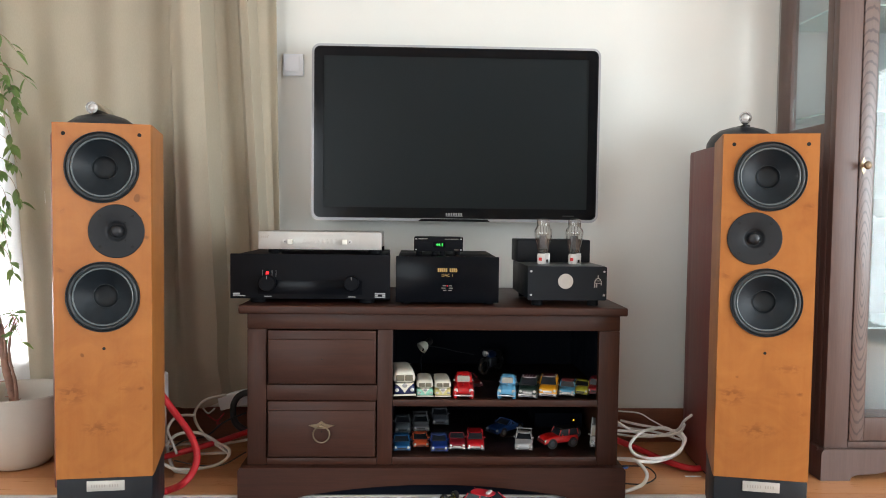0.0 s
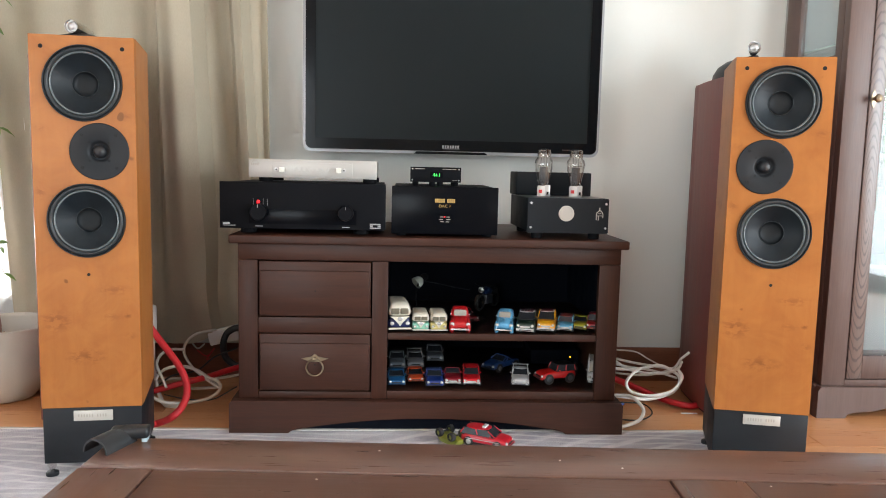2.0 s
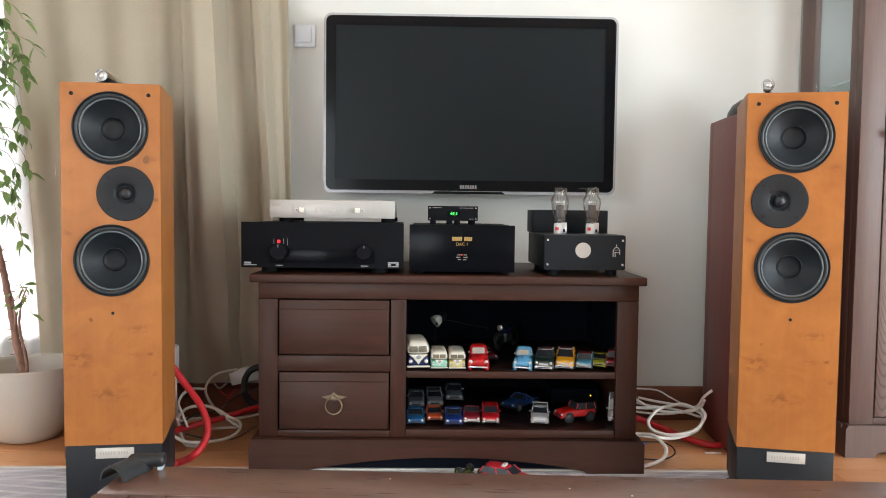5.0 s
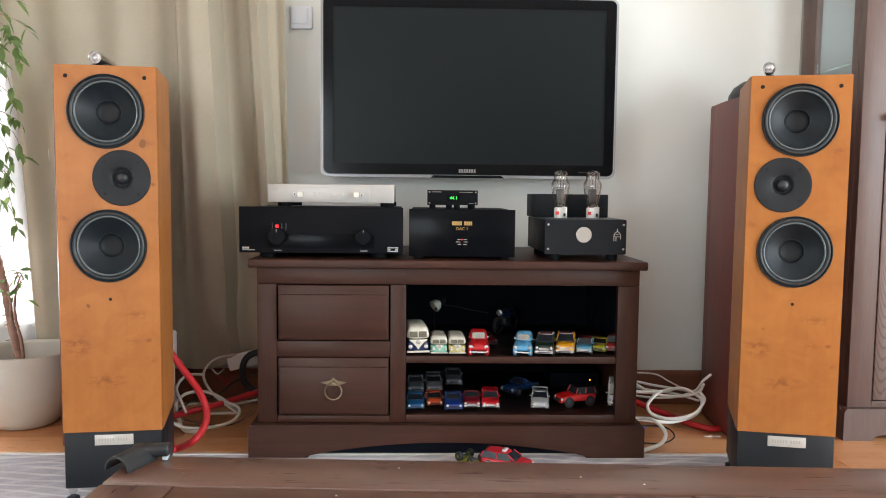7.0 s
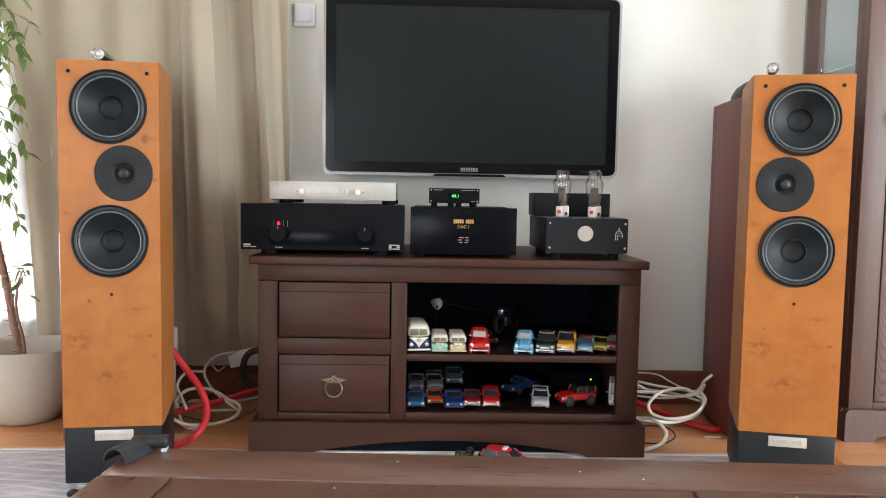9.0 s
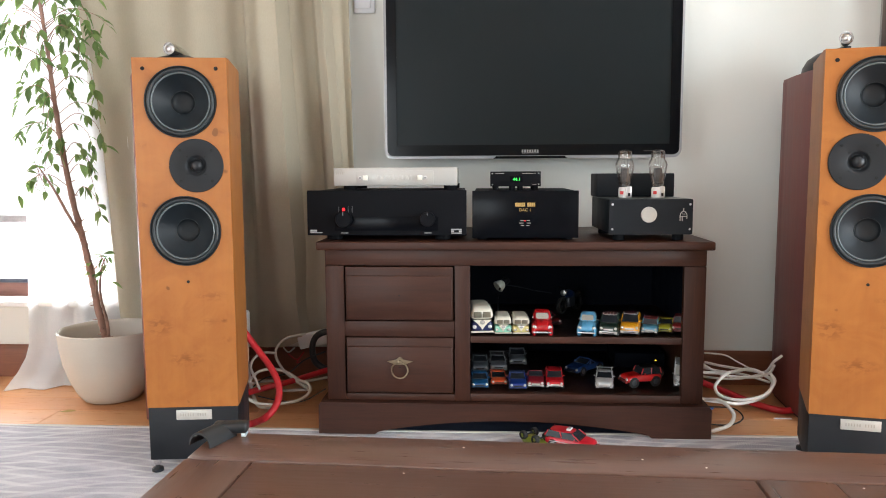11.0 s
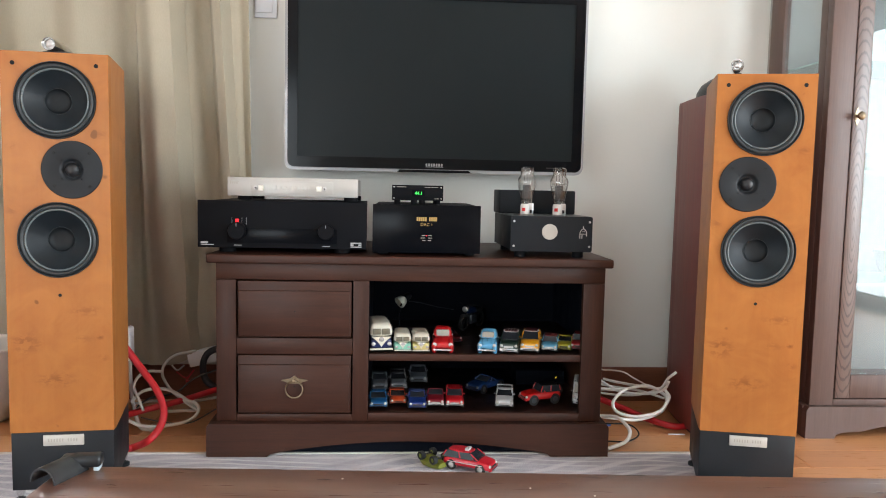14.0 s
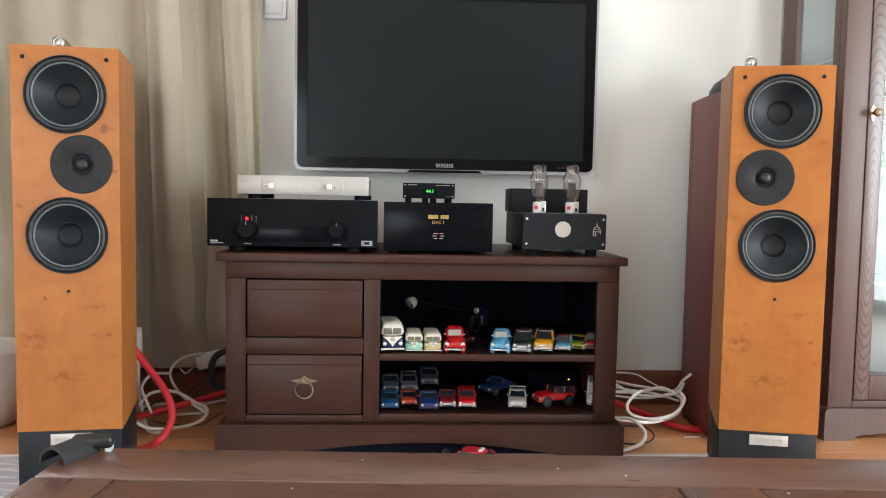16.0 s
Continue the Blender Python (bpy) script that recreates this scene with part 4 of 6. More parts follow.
def dial(name, x, y, z, r, depth, material, parent, label=""):
    return part(name, lathe([(r, 0.0), (r, -depth * 0.8), (r * 0.92, -depth), (r * 0.2, -depth), (0, -depth * 0.97)], 32, Matrix.Translation((x, y, z))), material, parent, label)


def feet(parent, spots, z0, z1, r, material=AMPBLK):
    for x, y in spots:
        part("foot", turned([(0, 0), (r * 0.94, 0), (r, 0.001), (r, z1 - z0), (0, z1 - z0)], 24, (x, y, z0)), material, parent)


CT = 0.5465
# ---- integrated amplifier ----
amp = thing("amplifier", "wide black amplifier with two knobs and a red indicator", "amplifier")
AY = 2.235
part("front_plate", boxed(-0.299, 0.142, AY, AY + 0.012, 0.561, 0.685, 0.0015), AMPBLK, amp)
part("chassis", boxed(-0.285, 0.128, AY + 0.012, AY + 0.36, 0.5635, 0.683, 0.001), AMPBLK, amp)
part("window_panel", boxed(-0.222, 0.064, AY - 0.0012, AY + 0.002, 0.574, 0.613, 0.0006), AMPGLOSS, amp, "glossy black inset panel")
for nm, x, rr in (("source_knob", -0.195, 0.0225), ("volume_knob", 0.036, 0.0205)):
    k = dial(nm, x, AY - 0.001, 0.606, rr, 0.02, AMPBLK, amp, "black round knob")
    part("pointer", boxed(x - 0.0008, x + 0.0008, AY - 0.0218, AY - 0.0209, 0.606 + rr * 0.5, 0.606 + rr * 0.9), WHITEINK, k)
    part("caption_bar", boxed(x - 0.010, x + 0.010, AY - 0.0012, AY - 0.0002, 0.5665, 0.5688), WHITEINK, amp)
part("indicator", boxed(-0.201, -0.193, AY - 0.0012, AY + 0.001, 0.627, 0.637, 0.001), REDLED, amp, "lit red indicator")
for x in (-0.210, -0.184, -0.173):
    part("scale_mark", boxed(x - 0.0004, x + 0.0004, AY - 0.0006, AY + 0.001, 0.622, 0.641), WHITEINK, amp)
for x0, x1, z0, z1 in ((-0.291, -0.272, 0.5715, 0.5765), (-0.291, -0.257, 0.5675, 0.5695)):
    part("model_bar", boxed(x0, x1, AY - 0.0006, AY + 0.001, z0, z1), WHITEINK, amp)
bd = part("maker_badge", boxed(0.1, 0.129, AY - 0.0006, AY + 0.001, 0.5755, 0.579), WHITEINK, amp, "small pale maker badge")
part("badge_bar", boxed(0.1, 0.129, AY - 0.0006, AY + 0.001, 0.5655, 0.5685), WHITEINK, bd)
part("badge_bar", boxed(0.1, 0.108, AY - 0.0006, AY + 0.001, 0.5695, 0.5745), WHITEINK, bd)
part("badge_bar", boxed(0.121, 0.129, AY - 0.0006, AY + 0.001, 0.5695, 0.5745), WHITEINK, bd)
feet(amp, ((-0.232, AY + 0.05), (0.075, AY + 0.05), (-0.232, AY + 0.31), (0.075, AY + 0.31)), CT, 0.5635, 0.022)

# ---- silver preamplifier on top ----
pre = thing("silver_preamplifier", "slim silver preamplifier with ivory switches, on the amplifier", "preamplifier")
PY = 2.268
part("front_plate", boxed(-0.229, 0.116, PY, PY + 0.010, 0.697, 0.7465, 0.0012), SILVER, pre)
part("chassis", boxed(-0.222, 0.110, PY + 0.010, PY + 0.26, 0.699, 0.745, 0.001), SILVER, pre)
part("raised_field", boxed(-0.166, 0.050, PY - 0.0012, PY + 0.001, 0.702, 0.738, 0.0008), SILVER, pre, "slightly raised silver field")
for k in range(8):
    part("embossed_bar", boxed(-0.107 + 0.0125 * k, -0.098 + 0.0125 * k, PY - 0.0014, PY - 0.001, 0.713, 0.726, 0.0003), SILVER, pre)
for x, xs in ((-0.155, -0.139), (0.027, 0.013)):
    screwhead("socket", x, PY - 0.001, 0.719, 0.0055, STEEL, pre)
    screwhead("socket_hole", x, PY - 0.0026, 0.719, 0.0020, DARKHOLE, pre)
    part("switch", boxed(xs - 0.0065, xs + 0.0065, PY - 0.014, PY - 0.001, 0.712, 0.7255, 0.0012), IVORY, pre, "ivory push switch")
lg = part("maker_mark", tube([(-0.224, PY - 0.0004, 0.734), (-0.212, PY - 0.0004, 0.7435), (-0.198, PY - 0.0004, 0.733)], 0.0006, 6, 1), PLATE_INK, pre, "small grey roof-shaped mark")
for k in range(4):
    part("letter_bar", boxed(-0.222 + 0.0055 * k, -0.2185 + 0.0055 * k, PY - 0.0006, PY + 0.0005, 0.7285, 0.7345), PLATE_INK, lg)
feet(pre, ((-0.19, PY + 0.04), (0.095, PY + 0.04), (-0.19, PY + 0.22), (0.095, PY + 0.22)), 0.6855, 0.699, 0.019)

# ---- converter ----
dac = thing("digital_converter", "glossy black converter box with gold print and red light", "hi-fi component")
part("front_plate", boxed(0.158, 0.446, AY, AY + 0.010, 0.554, 0.6825, 0.0012), AMPGLOSS, dac)
part("chassis", boxed(0.163, 0.441, AY + 0.010, AY + 0.37, 0.556, 0.681, 0.001), AMPBLK, dac)
mk = part("maker_bar", boxed(0.2745, 0.279, AY - 0.0006, AY + 0.001, 0.6395, 0.650), GOLD, dac, "gold lettering bars")
for k in range(1, 10):
    if k != 5:
        part("letter_bar", boxed(0.2745 + 0.0055 * k, 0.279 + 0.0055 * k, AY - 0.0006, AY + 0.001, 0.6395, 0.650), GOLD, mk)
lettering("model_lettering", "DAC 1", 0.0115, (0.3015, AY - 0.0006, 0.630), GOLD, dac, "gold model lettering")
part("indicator", lathe([(0.0018, 0.001), (0.0018, -0.001), (0, -0.0016)], 12, Matrix.Translation((0.3015, AY, 0.601))), REDLED, dac, "small red light")
for x0, x1, z in ((0.286, 0.297, 0.5945), (0.306, 0.317, 0.5945), (0.289, 0.298, 0.601), (0.306, 0.315, 0.601), (0.290, 0.299, 0.588), (0.305, 0.314, 0.588)):
    part("caption_bar", boxed(x0, x1, AY - 0.0005, AY + 0.001, z - 0.0009, z + 0.0009), PLATE_INK, dac)
feet(dac, ((0.185, AY + 0.04), (0.42, AY + 0.04), (0.185, AY + 0.32), (0.42, AY + 0.32)), CT, 0.556, 0.014)

# ---- small clock display on the converter ----
ck = thing("clock_module", "small black box with a green number display", "hi-fi component")
KY = 2.30
part("front_plate", boxed(0.207, 0.348, KY, KY + 0.006, 0.693, 0.7345, 0.001), AMPBLK, ck)
part("chassis", boxed(0.210, 0.345, KY + 0.006, KY + 0.11, 0.694, 0.7335, 0.001), AMPBLK, ck)
part("display_window", boxed(0.262, 0.297, KY - 0.0006, KY + 0.001, 0.705, 0.721), AMPGLOSS, ck)
lettering("number_display", "44.1", 0.0125, (0.2805, KY - 0.0012, 0.7125), GREENLED, ck, "lit green figures")
for x in (0.213, 0.342):
    for z in (0.6985, 0.729):
        screwhead("screw", x, KY, z, 0.0022, STEEL, ck)
part("caption_bar", boxed(0.220, 0.246, KY - 0.0004, KY + 0.001, 0.7285, 0.7303), PLATE_INK, ck)
part("caption_bar", boxed(0.296, 0.334, KY - 0.0004, KY + 0.001, 0.7285, 0.7298), PLATE_INK, ck)
part("caption_bar", boxed(0.323, 0.336, KY - 0.0004, KY + 0.001, 0.6978, 0.6988), PLATE_INK, ck)
feet(ck, ((0.222, KY + 0.02), (0.268, KY + 0.012), (0.290, KY + 0.012), (0.333, KY + 0.02), (0.222, KY + 0.09), (0.333, KY + 0.09)), 0.682, 0.694, 0.0085)

# ---- valve amplifier ----
va = thing("valve_amplifier", "small dark valve amplifier with two glass valves and a silver disc", "amplifier", (0.6385, 2.232, 0.0), 1.5)
part("front_plate", prism(round_rect(-0.1115, 0.1115, 0.5635, 0.6585, 0.004, 3), 0.0, 0.010), TUBEBLK, va)
part("chassis", boxed(-0.110, 0.110, 0.010, 0.29, 0.566, 0.6565, 0.0015), TUBEBLK, va)
part("top_plate", boxed(-0.109, 0.109, 0.012, 0.288, 0.6566, 0.6590, 0.0006), TUBETOP, va, "brushed grey top plate")
part("disc", lathe([(0.0212, 0.0), (0.0212, -0.003), (0.0202, -0.0038), (0, -0.0038)], 40, Matrix.Translation((-0.006, 0, 0.617))), PLATE, va, "round silver disc")
for x in (-0.103, 0.104):
    for z in (0.578, 0.6445):
        screwhead("screw", x, 0, z, 0.0032, STEEL, va)
em = part("emblem", tube([(0.0775, -0.0005, 0.600), (0.0775, -0.0005, 0.616), (0.081, -0.0005, 0.623), (0.0865, -0.0005, 0.626), (0.092, -0.0005, 0.623), (0.0955, -0.0005, 0.616), (0.0955, -0.0005, 0.606)], 0.0011, 6, 4), PLATE, va, "pale valve-shaped emblem")
for x0, x1, z0, z1 in ((0.0855, 0.0875, 0.626, 0.634), (0.0775, 0.0955, 0.6115, 0.6130), (0.082, 0.091, 0.618, 0.6192), (0.082, 0.084, 0.600, 0.6115)):
    part("emblem_bar", boxed(x0, x1, -0.001, 0.0005, z0, z1), PLATE, em)
feet(va, ((-0.08, 0.03), (0.08, 0.03), (-0.08, 0.26), (0.08, 0.26)), CT, 0.566, 0.0155)
part("transformer_cover", boxed(-0.116, 0.108, 0.175, 0.285, 0.6591, 0.727, 0.003), TUBEBLK, va, "dark transformer cover")


def valve(x, y):
    z = 0.6591
    v = part("valve", turned([(0.0148, 0.028), (0.0158, 0.036), (0.0188, 0.052), (0.0224, 0.068), (0.0253, 0.083), (0.0262, 0.092), (0.0248, 0.100), (0.0202, 0.1065), (0.0186, 0.111),
                              (0.0190, 0.123), (0.0172, 0.1305), (0.010, 0.1345), (0, 0.135)], 32, (x, y, z)), TUBEGLASS, va, "clear shouldered glass valve")
    v.visible_shadow = False
    part("base", turned([(0.0150, 0.0), (0.0165, 0.001), (0.0165, 0.024), (0.0150, 0.030), (0, 0.030)], 28, (x, y, z)), PORCELAIN, v, "white ceramic valve base")
    part("clip", boxed(x + 0.002, x + 0.0165, y - 0.0195, y - 0.0165, z, z + 0.032, 0.001), STEEL, v, "bent steel clip")
    part("clip_slot", boxed(x + 0.006, x + 0.012, y - 0.0200, y - 0.0190, z + 0.005, z + 0.014), DARKHOLE, v)
    part("red_mark", boxed(x - 0.015, x - 0.006, y - 0.0172, y - 0.0130, z + 0.010, z + 0.019), REDINK, v)
    part("plate", boxed(x - 0.011, x + 0.011, y - 0.005, y + 0.005, z + 0.044, z + 0.083, 0.002), GETTER, v, "grey metal anode")
    part("mica", boxed(x - 0.015, x + 0.015, y - 0.006, y + 0.006, z + 0.086, z + 0.0870), GETTER, v)
    for dx in (-0.008, 0.0, 0.008):
        part("wire", tube([(x + dx * 0.6, y, z + 0.033), (x + dx, y, z + 0.050), (x + dx, y, z + 0.110)], 0.0008, 6, 3), GETTER, v)
    part("cap_ring", turned([(0.0184, 0.1100), (0.0187, 0.1130), (0.0186, 0.119), (0.0183, 0.121)], 28, (x, y, z)), TUBEGLASS, v)


valve(-0.052, 0.098)
valve(0.040, 0.098)


# ---- potted fig ----
pot = thing("plant_pot", "cream ceramic plant pot with soil on the floor", "plant pot", (-1.031, 2.522, 0.0))
part("vessel", turned([(0, 0.001), (0.076, 0.001), (0.086, 0.004), (0.104, 0.027), (0.126, 0.072), (0.143, 0.126), (0.152, 0.180), (0.157, 0.225), (0.1575, 0.231), (0.1545, 0.234), (0.150, 0.231), (0.147, 0.222), (0.142, 0.170), (0.139, 0.160)], 56), CERAMIC, pot)
bm = turned([(0.1415, 0.167), (0.10, 0.172), (0.05, 0.177), (0, 0.178)], 36)
for v in bm.verts:
    v.co.z += 0.004 * noise.noise(v.co * 40)
part("soil", bm, SOIL, pot)

LEAF_TINTS = ((0.135, 0.215, 0.075), (0.22, 0.32, 0.11), (0.078, 0.135, 0.055))


def leaf_material():
    m, nt, p = shader("fig_leaf")
    info = nt.nodes.new("ShaderNodeNewGeometry")
    c = ramp(nt, info.outputs["Random Per Island"], [(0.0, LEAF_TINTS[2]), (0.5, LEAF_TINTS[0]), (1.0, LEAF_TINTS[1])])
    nt.links.new(c, p.inputs["Base Color"])
    p.inputs["Roughness"].default_value = 0.38
    tr = nt.nodes.new("ShaderNodeBsdfTranslucent")
    nt.links.new(mix(nt, 0.6, c, (0.29, 0.43, 0.115)), tr.inputs["Color"])
    ms = nt.nodes.new("ShaderNodeMixShader")
    ms.inputs[0].default_value = 0.5
    nt.links.new(p.outputs[0], ms.inputs[1])
    nt.links.new(tr.outputs[0], ms.inputs[2])
    nt.links.new(ms.outputs[0], nt.nodes["Material Output"].inputs["Surface"])
    return m


LEAF = leaf_material()


def leaf(bm, at, way, size, rnd):
    """A small pointed leaf, folded along its midrib."""
    way = way.normalized()
    side = way.cross(Vector((0, 0, 1)))
    side = (side if side.length > 0.1 else Vector((1, 0, 0))).normalized()
    side = (Matrix.Rotation(rnd.uniform(-0.9, 0.9), 3, way) @ side).normalized()
    up = side.cross(way)
    rows = ((0.0, 0.03), (0.25, 0.2), (0.5, 0.24), (0.78, 0.13), (1.0, 0.0))
    prev = None
    for t, w in rows:
        c = at + way * size * t - Vector((0, 0, 1)) * size * 0.25 * t * t
        l, r_ = c + side * size * w + up * size * w * 0.3, c - side * size * w + up * size * w * 0.3
        cur = [bm.verts.new(l), bm.verts.new(c), bm.verts.new(r_)] if w > 0 else [bm.verts.new(c)]
        if prev:
            if len(cur) == 3:
                bm.faces.new((prev[0], prev[1], cur[1], cur[0]))
                bm.faces.new((prev[1], prev[2], cur[2], cur[1]))
            else:
                bm.faces.new((prev[0], prev[1], cur[0]))
                bm.faces.new((prev[1], prev[2], cur[0]))
        prev = cur


def fig_tree():
    rnd = random.Random(21)
    tree = thing("fig_tree", "slender weeping fig with small green leaves, in the pot", "plant", (-0.012, 0.0, -0.006))
    stem = [(-1.030, 2.53, 0.168), (-1.048, 2.53, 0.25), (-1.062, 2.53, 0.32), (-1.082, 2.53, 0.45), (-1.100, 2.53, 0.545), (-1.129, 2.53, 0.68), (-1.153, 2.53, 0.855), (-1.165, 2.53, 0.964), (-1.175, 2.528, 1.11),
            (-1.183, 2.525, 1.2), (-1.19, 2.52, 1.31), (-1.195, 2.515, 1.55), (-1.20, 2.5, 1.8)]

    def barky(bm, amount):
        for v in bm.verts:
            v.co += Vector((noise.noise(v.co * 70), noise.noise(v.co * 70 + Vector((7, 0, 0))), 0)) * amount
        return bm

    bm = tube(stem, 0.0125, 12, 8, r_end=0.004)
    line = smooth_path(stem, 20)
    # Short stubs where old twigs broke off.
    for k in range(26):
        p = line[int(len(line) * (0.03 + 0.5 * k / 26))]
        a = rnd.uniform(0, 6.28)
        d = Vector((math.cos(a), math.sin(a), rnd.uniform(-0.1, 0.6))).normalized()
        tube([p, p + d * rnd.uniform(0.016, 0.026)], 0.0028, 6, 1, bm, 0.0012)
    part("trunk", barky(bm, 0.0032), BARK, tree)
    sides = ([(-1.022, 2.525, 0.170), (-1.026, 2.52, 0.26), (-1.040, 2.515, 0.34), (-1.030, 2.505, 0.42), (-1.012, 2.50, 0.47)],
             [(-1.098, 2.53, 0.535), (-1.125, 2.51, 0.60), (-1.160, 2.50, 0.68), (-1.205, 2.49, 0.76)],
             [(-1.064, 2.53, 0.33), (-1.050, 2.51, 0.38), (-1.052, 2.50, 0.45)])
    for pts in sides:
        part("side_stem", barky(tube(pts, 0.0062, 8, 6, r_end=0.002), 0.002), BARK, tree)
    leaves, twigs = bmesh.new(), bmesh.new()

    def spray(p, flat, reach, droop, count, small, big):
        """A thin arching twig with hanging leaves."""
        end = p + flat * reach + Vector((0, 0, 0.03 - 0.25 * droop))
        end.y = min(end.y, 2.60)
        tip = end + flat * reach * 0.25 - Vector((0, 0, droop))
        tip.y = min(tip.y, 2.60)
        pts = [p, p.lerp(end, 0.5) + Vector((0, 0, 0.035)), end, tip]
        tube(pts, 0.0015, 5, 3, twigs, 0.0005)
        path = smooth_path(pts, 6)
        for j in range(count):
            q = path[min(len(path) - 1, int(len(path) * (0.35 + 0.65 * rnd.random())))]
            way = Vector((rnd.uniform(-0.8, 0.8), rnd.uniform(-0.9, 0.7), rnd.uniform(-1.5, -0.1))) + flat * 0.4
            if q.y > 2.57:
                way.y = -abs(way.y)
            leaf(leaves, q, way, rnd.uniform(small, big), rnd)

    n = 46
    for k in range(n):
        t = (k + rnd.random()) / n
        p = line[min(len(line) - 1, int((0.44 + 0.56 * t) * (len(line) - 1)))]
        ang = rnd.uniform(0, 2 * math.pi)
        flat = Vector((math.cos(ang), math.sin(ang) * 0.7, 0))
        high = min(1.0, max(0.0, (p.z - 0.6) / 0.6))
        spray(p, flat, rnd.uniform(0.05, 0.11) + 0.10 * high * rnd.random(), rnd.uniform(0.03, 0.09), rnd.randint(4, 7) + int(5 * high * rnd.random()), 0.022, 0.040 + 0.010 * high)
    # The long drooping sprays in front of the drape and beside the blind.
    for z, ang, reach, droop, count in ((1.20, -0.25, 0.17, 0.12, 20), (1.16, -0.5, 0.15, 0.10, 18), (1.26, -0.1, 0.14, 0.10, 14), (1.17, 3.3, 0.20, 0.06, 15), (1.10, 3.5, 0.17, 0.08, 15), (1.28, 3.0, 0.16, 0.05, 18),
                                        (0.98, 3.7, 0.09, 0.07, 9), (0.86, 3.2, 0.12, 0.06, 10), (0.80, -0.4, 0.10, 0.06, 9), (0.70, 3.3, 0.13, 0.05, 8), (0.66, -0.5, 0.12, 0.06, 8)):
        p = min(line, key=lambda q: abs(q.z - z))
        spray(Vector(p), Vector((math.cos(ang), math.sin(ang), 0)), reach, droop, count, 0.026, 0.048)
    for p, m in (((-1.012, 2.50, 0.47), 12), ((-1.205, 2.49, 0.76), 10), ((-1.052, 2.50, 0.45), 7)):
        for j in range(m):
            q = Vector(p) + Vector((rnd.uniform(-0.03, 0.05), rnd.uniform(-0.04, 0.04), rnd.uniform(-0.08, 0.04)))
            tube([Vector(p) - Vector((0, 0, 0.02)), q], 0.0008, 5, 1, twigs)
            leaf(leaves, q, Vector((rnd.uniform(-1, 1), rnd.uniform(-1, 1), rnd.uniform(-0.8, 0.3))), rnd.uniform(0.020, 0.036), rnd)
    tagged(part("twig_growth", twigs, BARK, tree), kind="stuff")
    tagged(part("foliage", leaves, LEAF, tree, "small glossy green leaves"), kind="stuff")


fig_tree()
lf = bmesh.new()
rl = random.Random(4)
leaf(lf, Vector((-1.12, 2.36, 0.006)), Vector((1, 0.25, 0)), 0.05, rl)
for v in lf.verts:
    v.co.z = 0.003 + 0.006 * abs(noise.noise(v.co * 60))
tagged(part("fallen_leaf", lf, mat("dry_leaf", (0.32, 0.25, 0.08), 0.7)), "dry yellowish fallen leaf on the floor", "leaf")


# ---- toy vehicles ----
def loft(secs, bm=None):
    """Rows along y of (y, bottom, top, half width low, half width high)."""
    bm = bm or bmesh.new()
    rings = []
    for y, zb, zt, hb, ht in secs:
        h = zt - zb
        pts = [(-hb * 0.94, zb), (hb * 0.94, zb), (hb, zb + 0.22 * h), (hb * 1.0, zb + 0.55 * h), (ht, zt - 0.16 * h), (ht * 0.86, zt - 0.02 * h), (ht * 0.45, zt),
               (-ht * 0.45, zt), (-ht * 0.86, zt - 0.02 * h), (-ht, zt - 0.16 * h), (-hb * 1.0, zb + 0.55 * h), (-hb, zb + 0.22 * h)]
        rings.append([bm.verts.new((x, y, z)) for x, z in pts])
    n = 12
    for a, b in zip(rings, rings[1:]):
        for k in range(n):
            bm.faces.new((a[k], a[(k + 1) % n], b[(k + 1) % n], b[k]))
    bm.faces.new(rings[0][::-1])
    bm.faces.new(rings[-1])
    return bm


def rounded(ob, level=2):
    """Soft die-cast forms."""
    sub = ob.modifiers.new("rounding", "SUBSURF")
    sub.levels = sub.render_levels = level
    return ob


PAINTS = {}


def paint(col):
    if col not in PAINTS:
        PAINTS[col] = mat("toy_paint", tint(col, 0.72), 0.34, var=0.06, bumps=0.0, coat=0.35, spec=0.35)
    return PAINTS[col]


TOYGLASS = mat("toy_window", (0.016, 0.018, 0.022), 0.22, var=0.1, bumps=0.0, spec=0.2)
TOYGLASS_PALE = mat("toy_window_pale", (0.30, 0.29, 0.25), 0.15, var=0.1, bumps=0.0)
VANGLASS = mat("toy_van_window", (0.135, 0.12, 0.085), 0.2, var=0.25, bumps=0.0)
TYRE = mat("toy_tyre", (0.012, 0.012, 0.012), 0.8)
GUNMETAL = mat("toy_gunmetal", (0.06, 0.065, 0.075), 0.35, 0.6, var=0.1)
TOYCHROME = mat("toy_chrome", (0.62, 0.62, 0.6), 0.25, 0.7, var=0.05, bumps=0.0)
LAMPGLASS = mat("toy_headlamp", (0.50, 0.50, 0.47), 0.2, 0.3, var=0.05, bumps=0.0)
RED, DKBLUE, CREAM, MINT, YELLOW = (0.56, 0.012, 0.016), (0.010, 0.018, 0.085), (0.74, 0.70, 0.58), (0.30, 0.66, 0.50), (0.70, 0.60, 0.24)


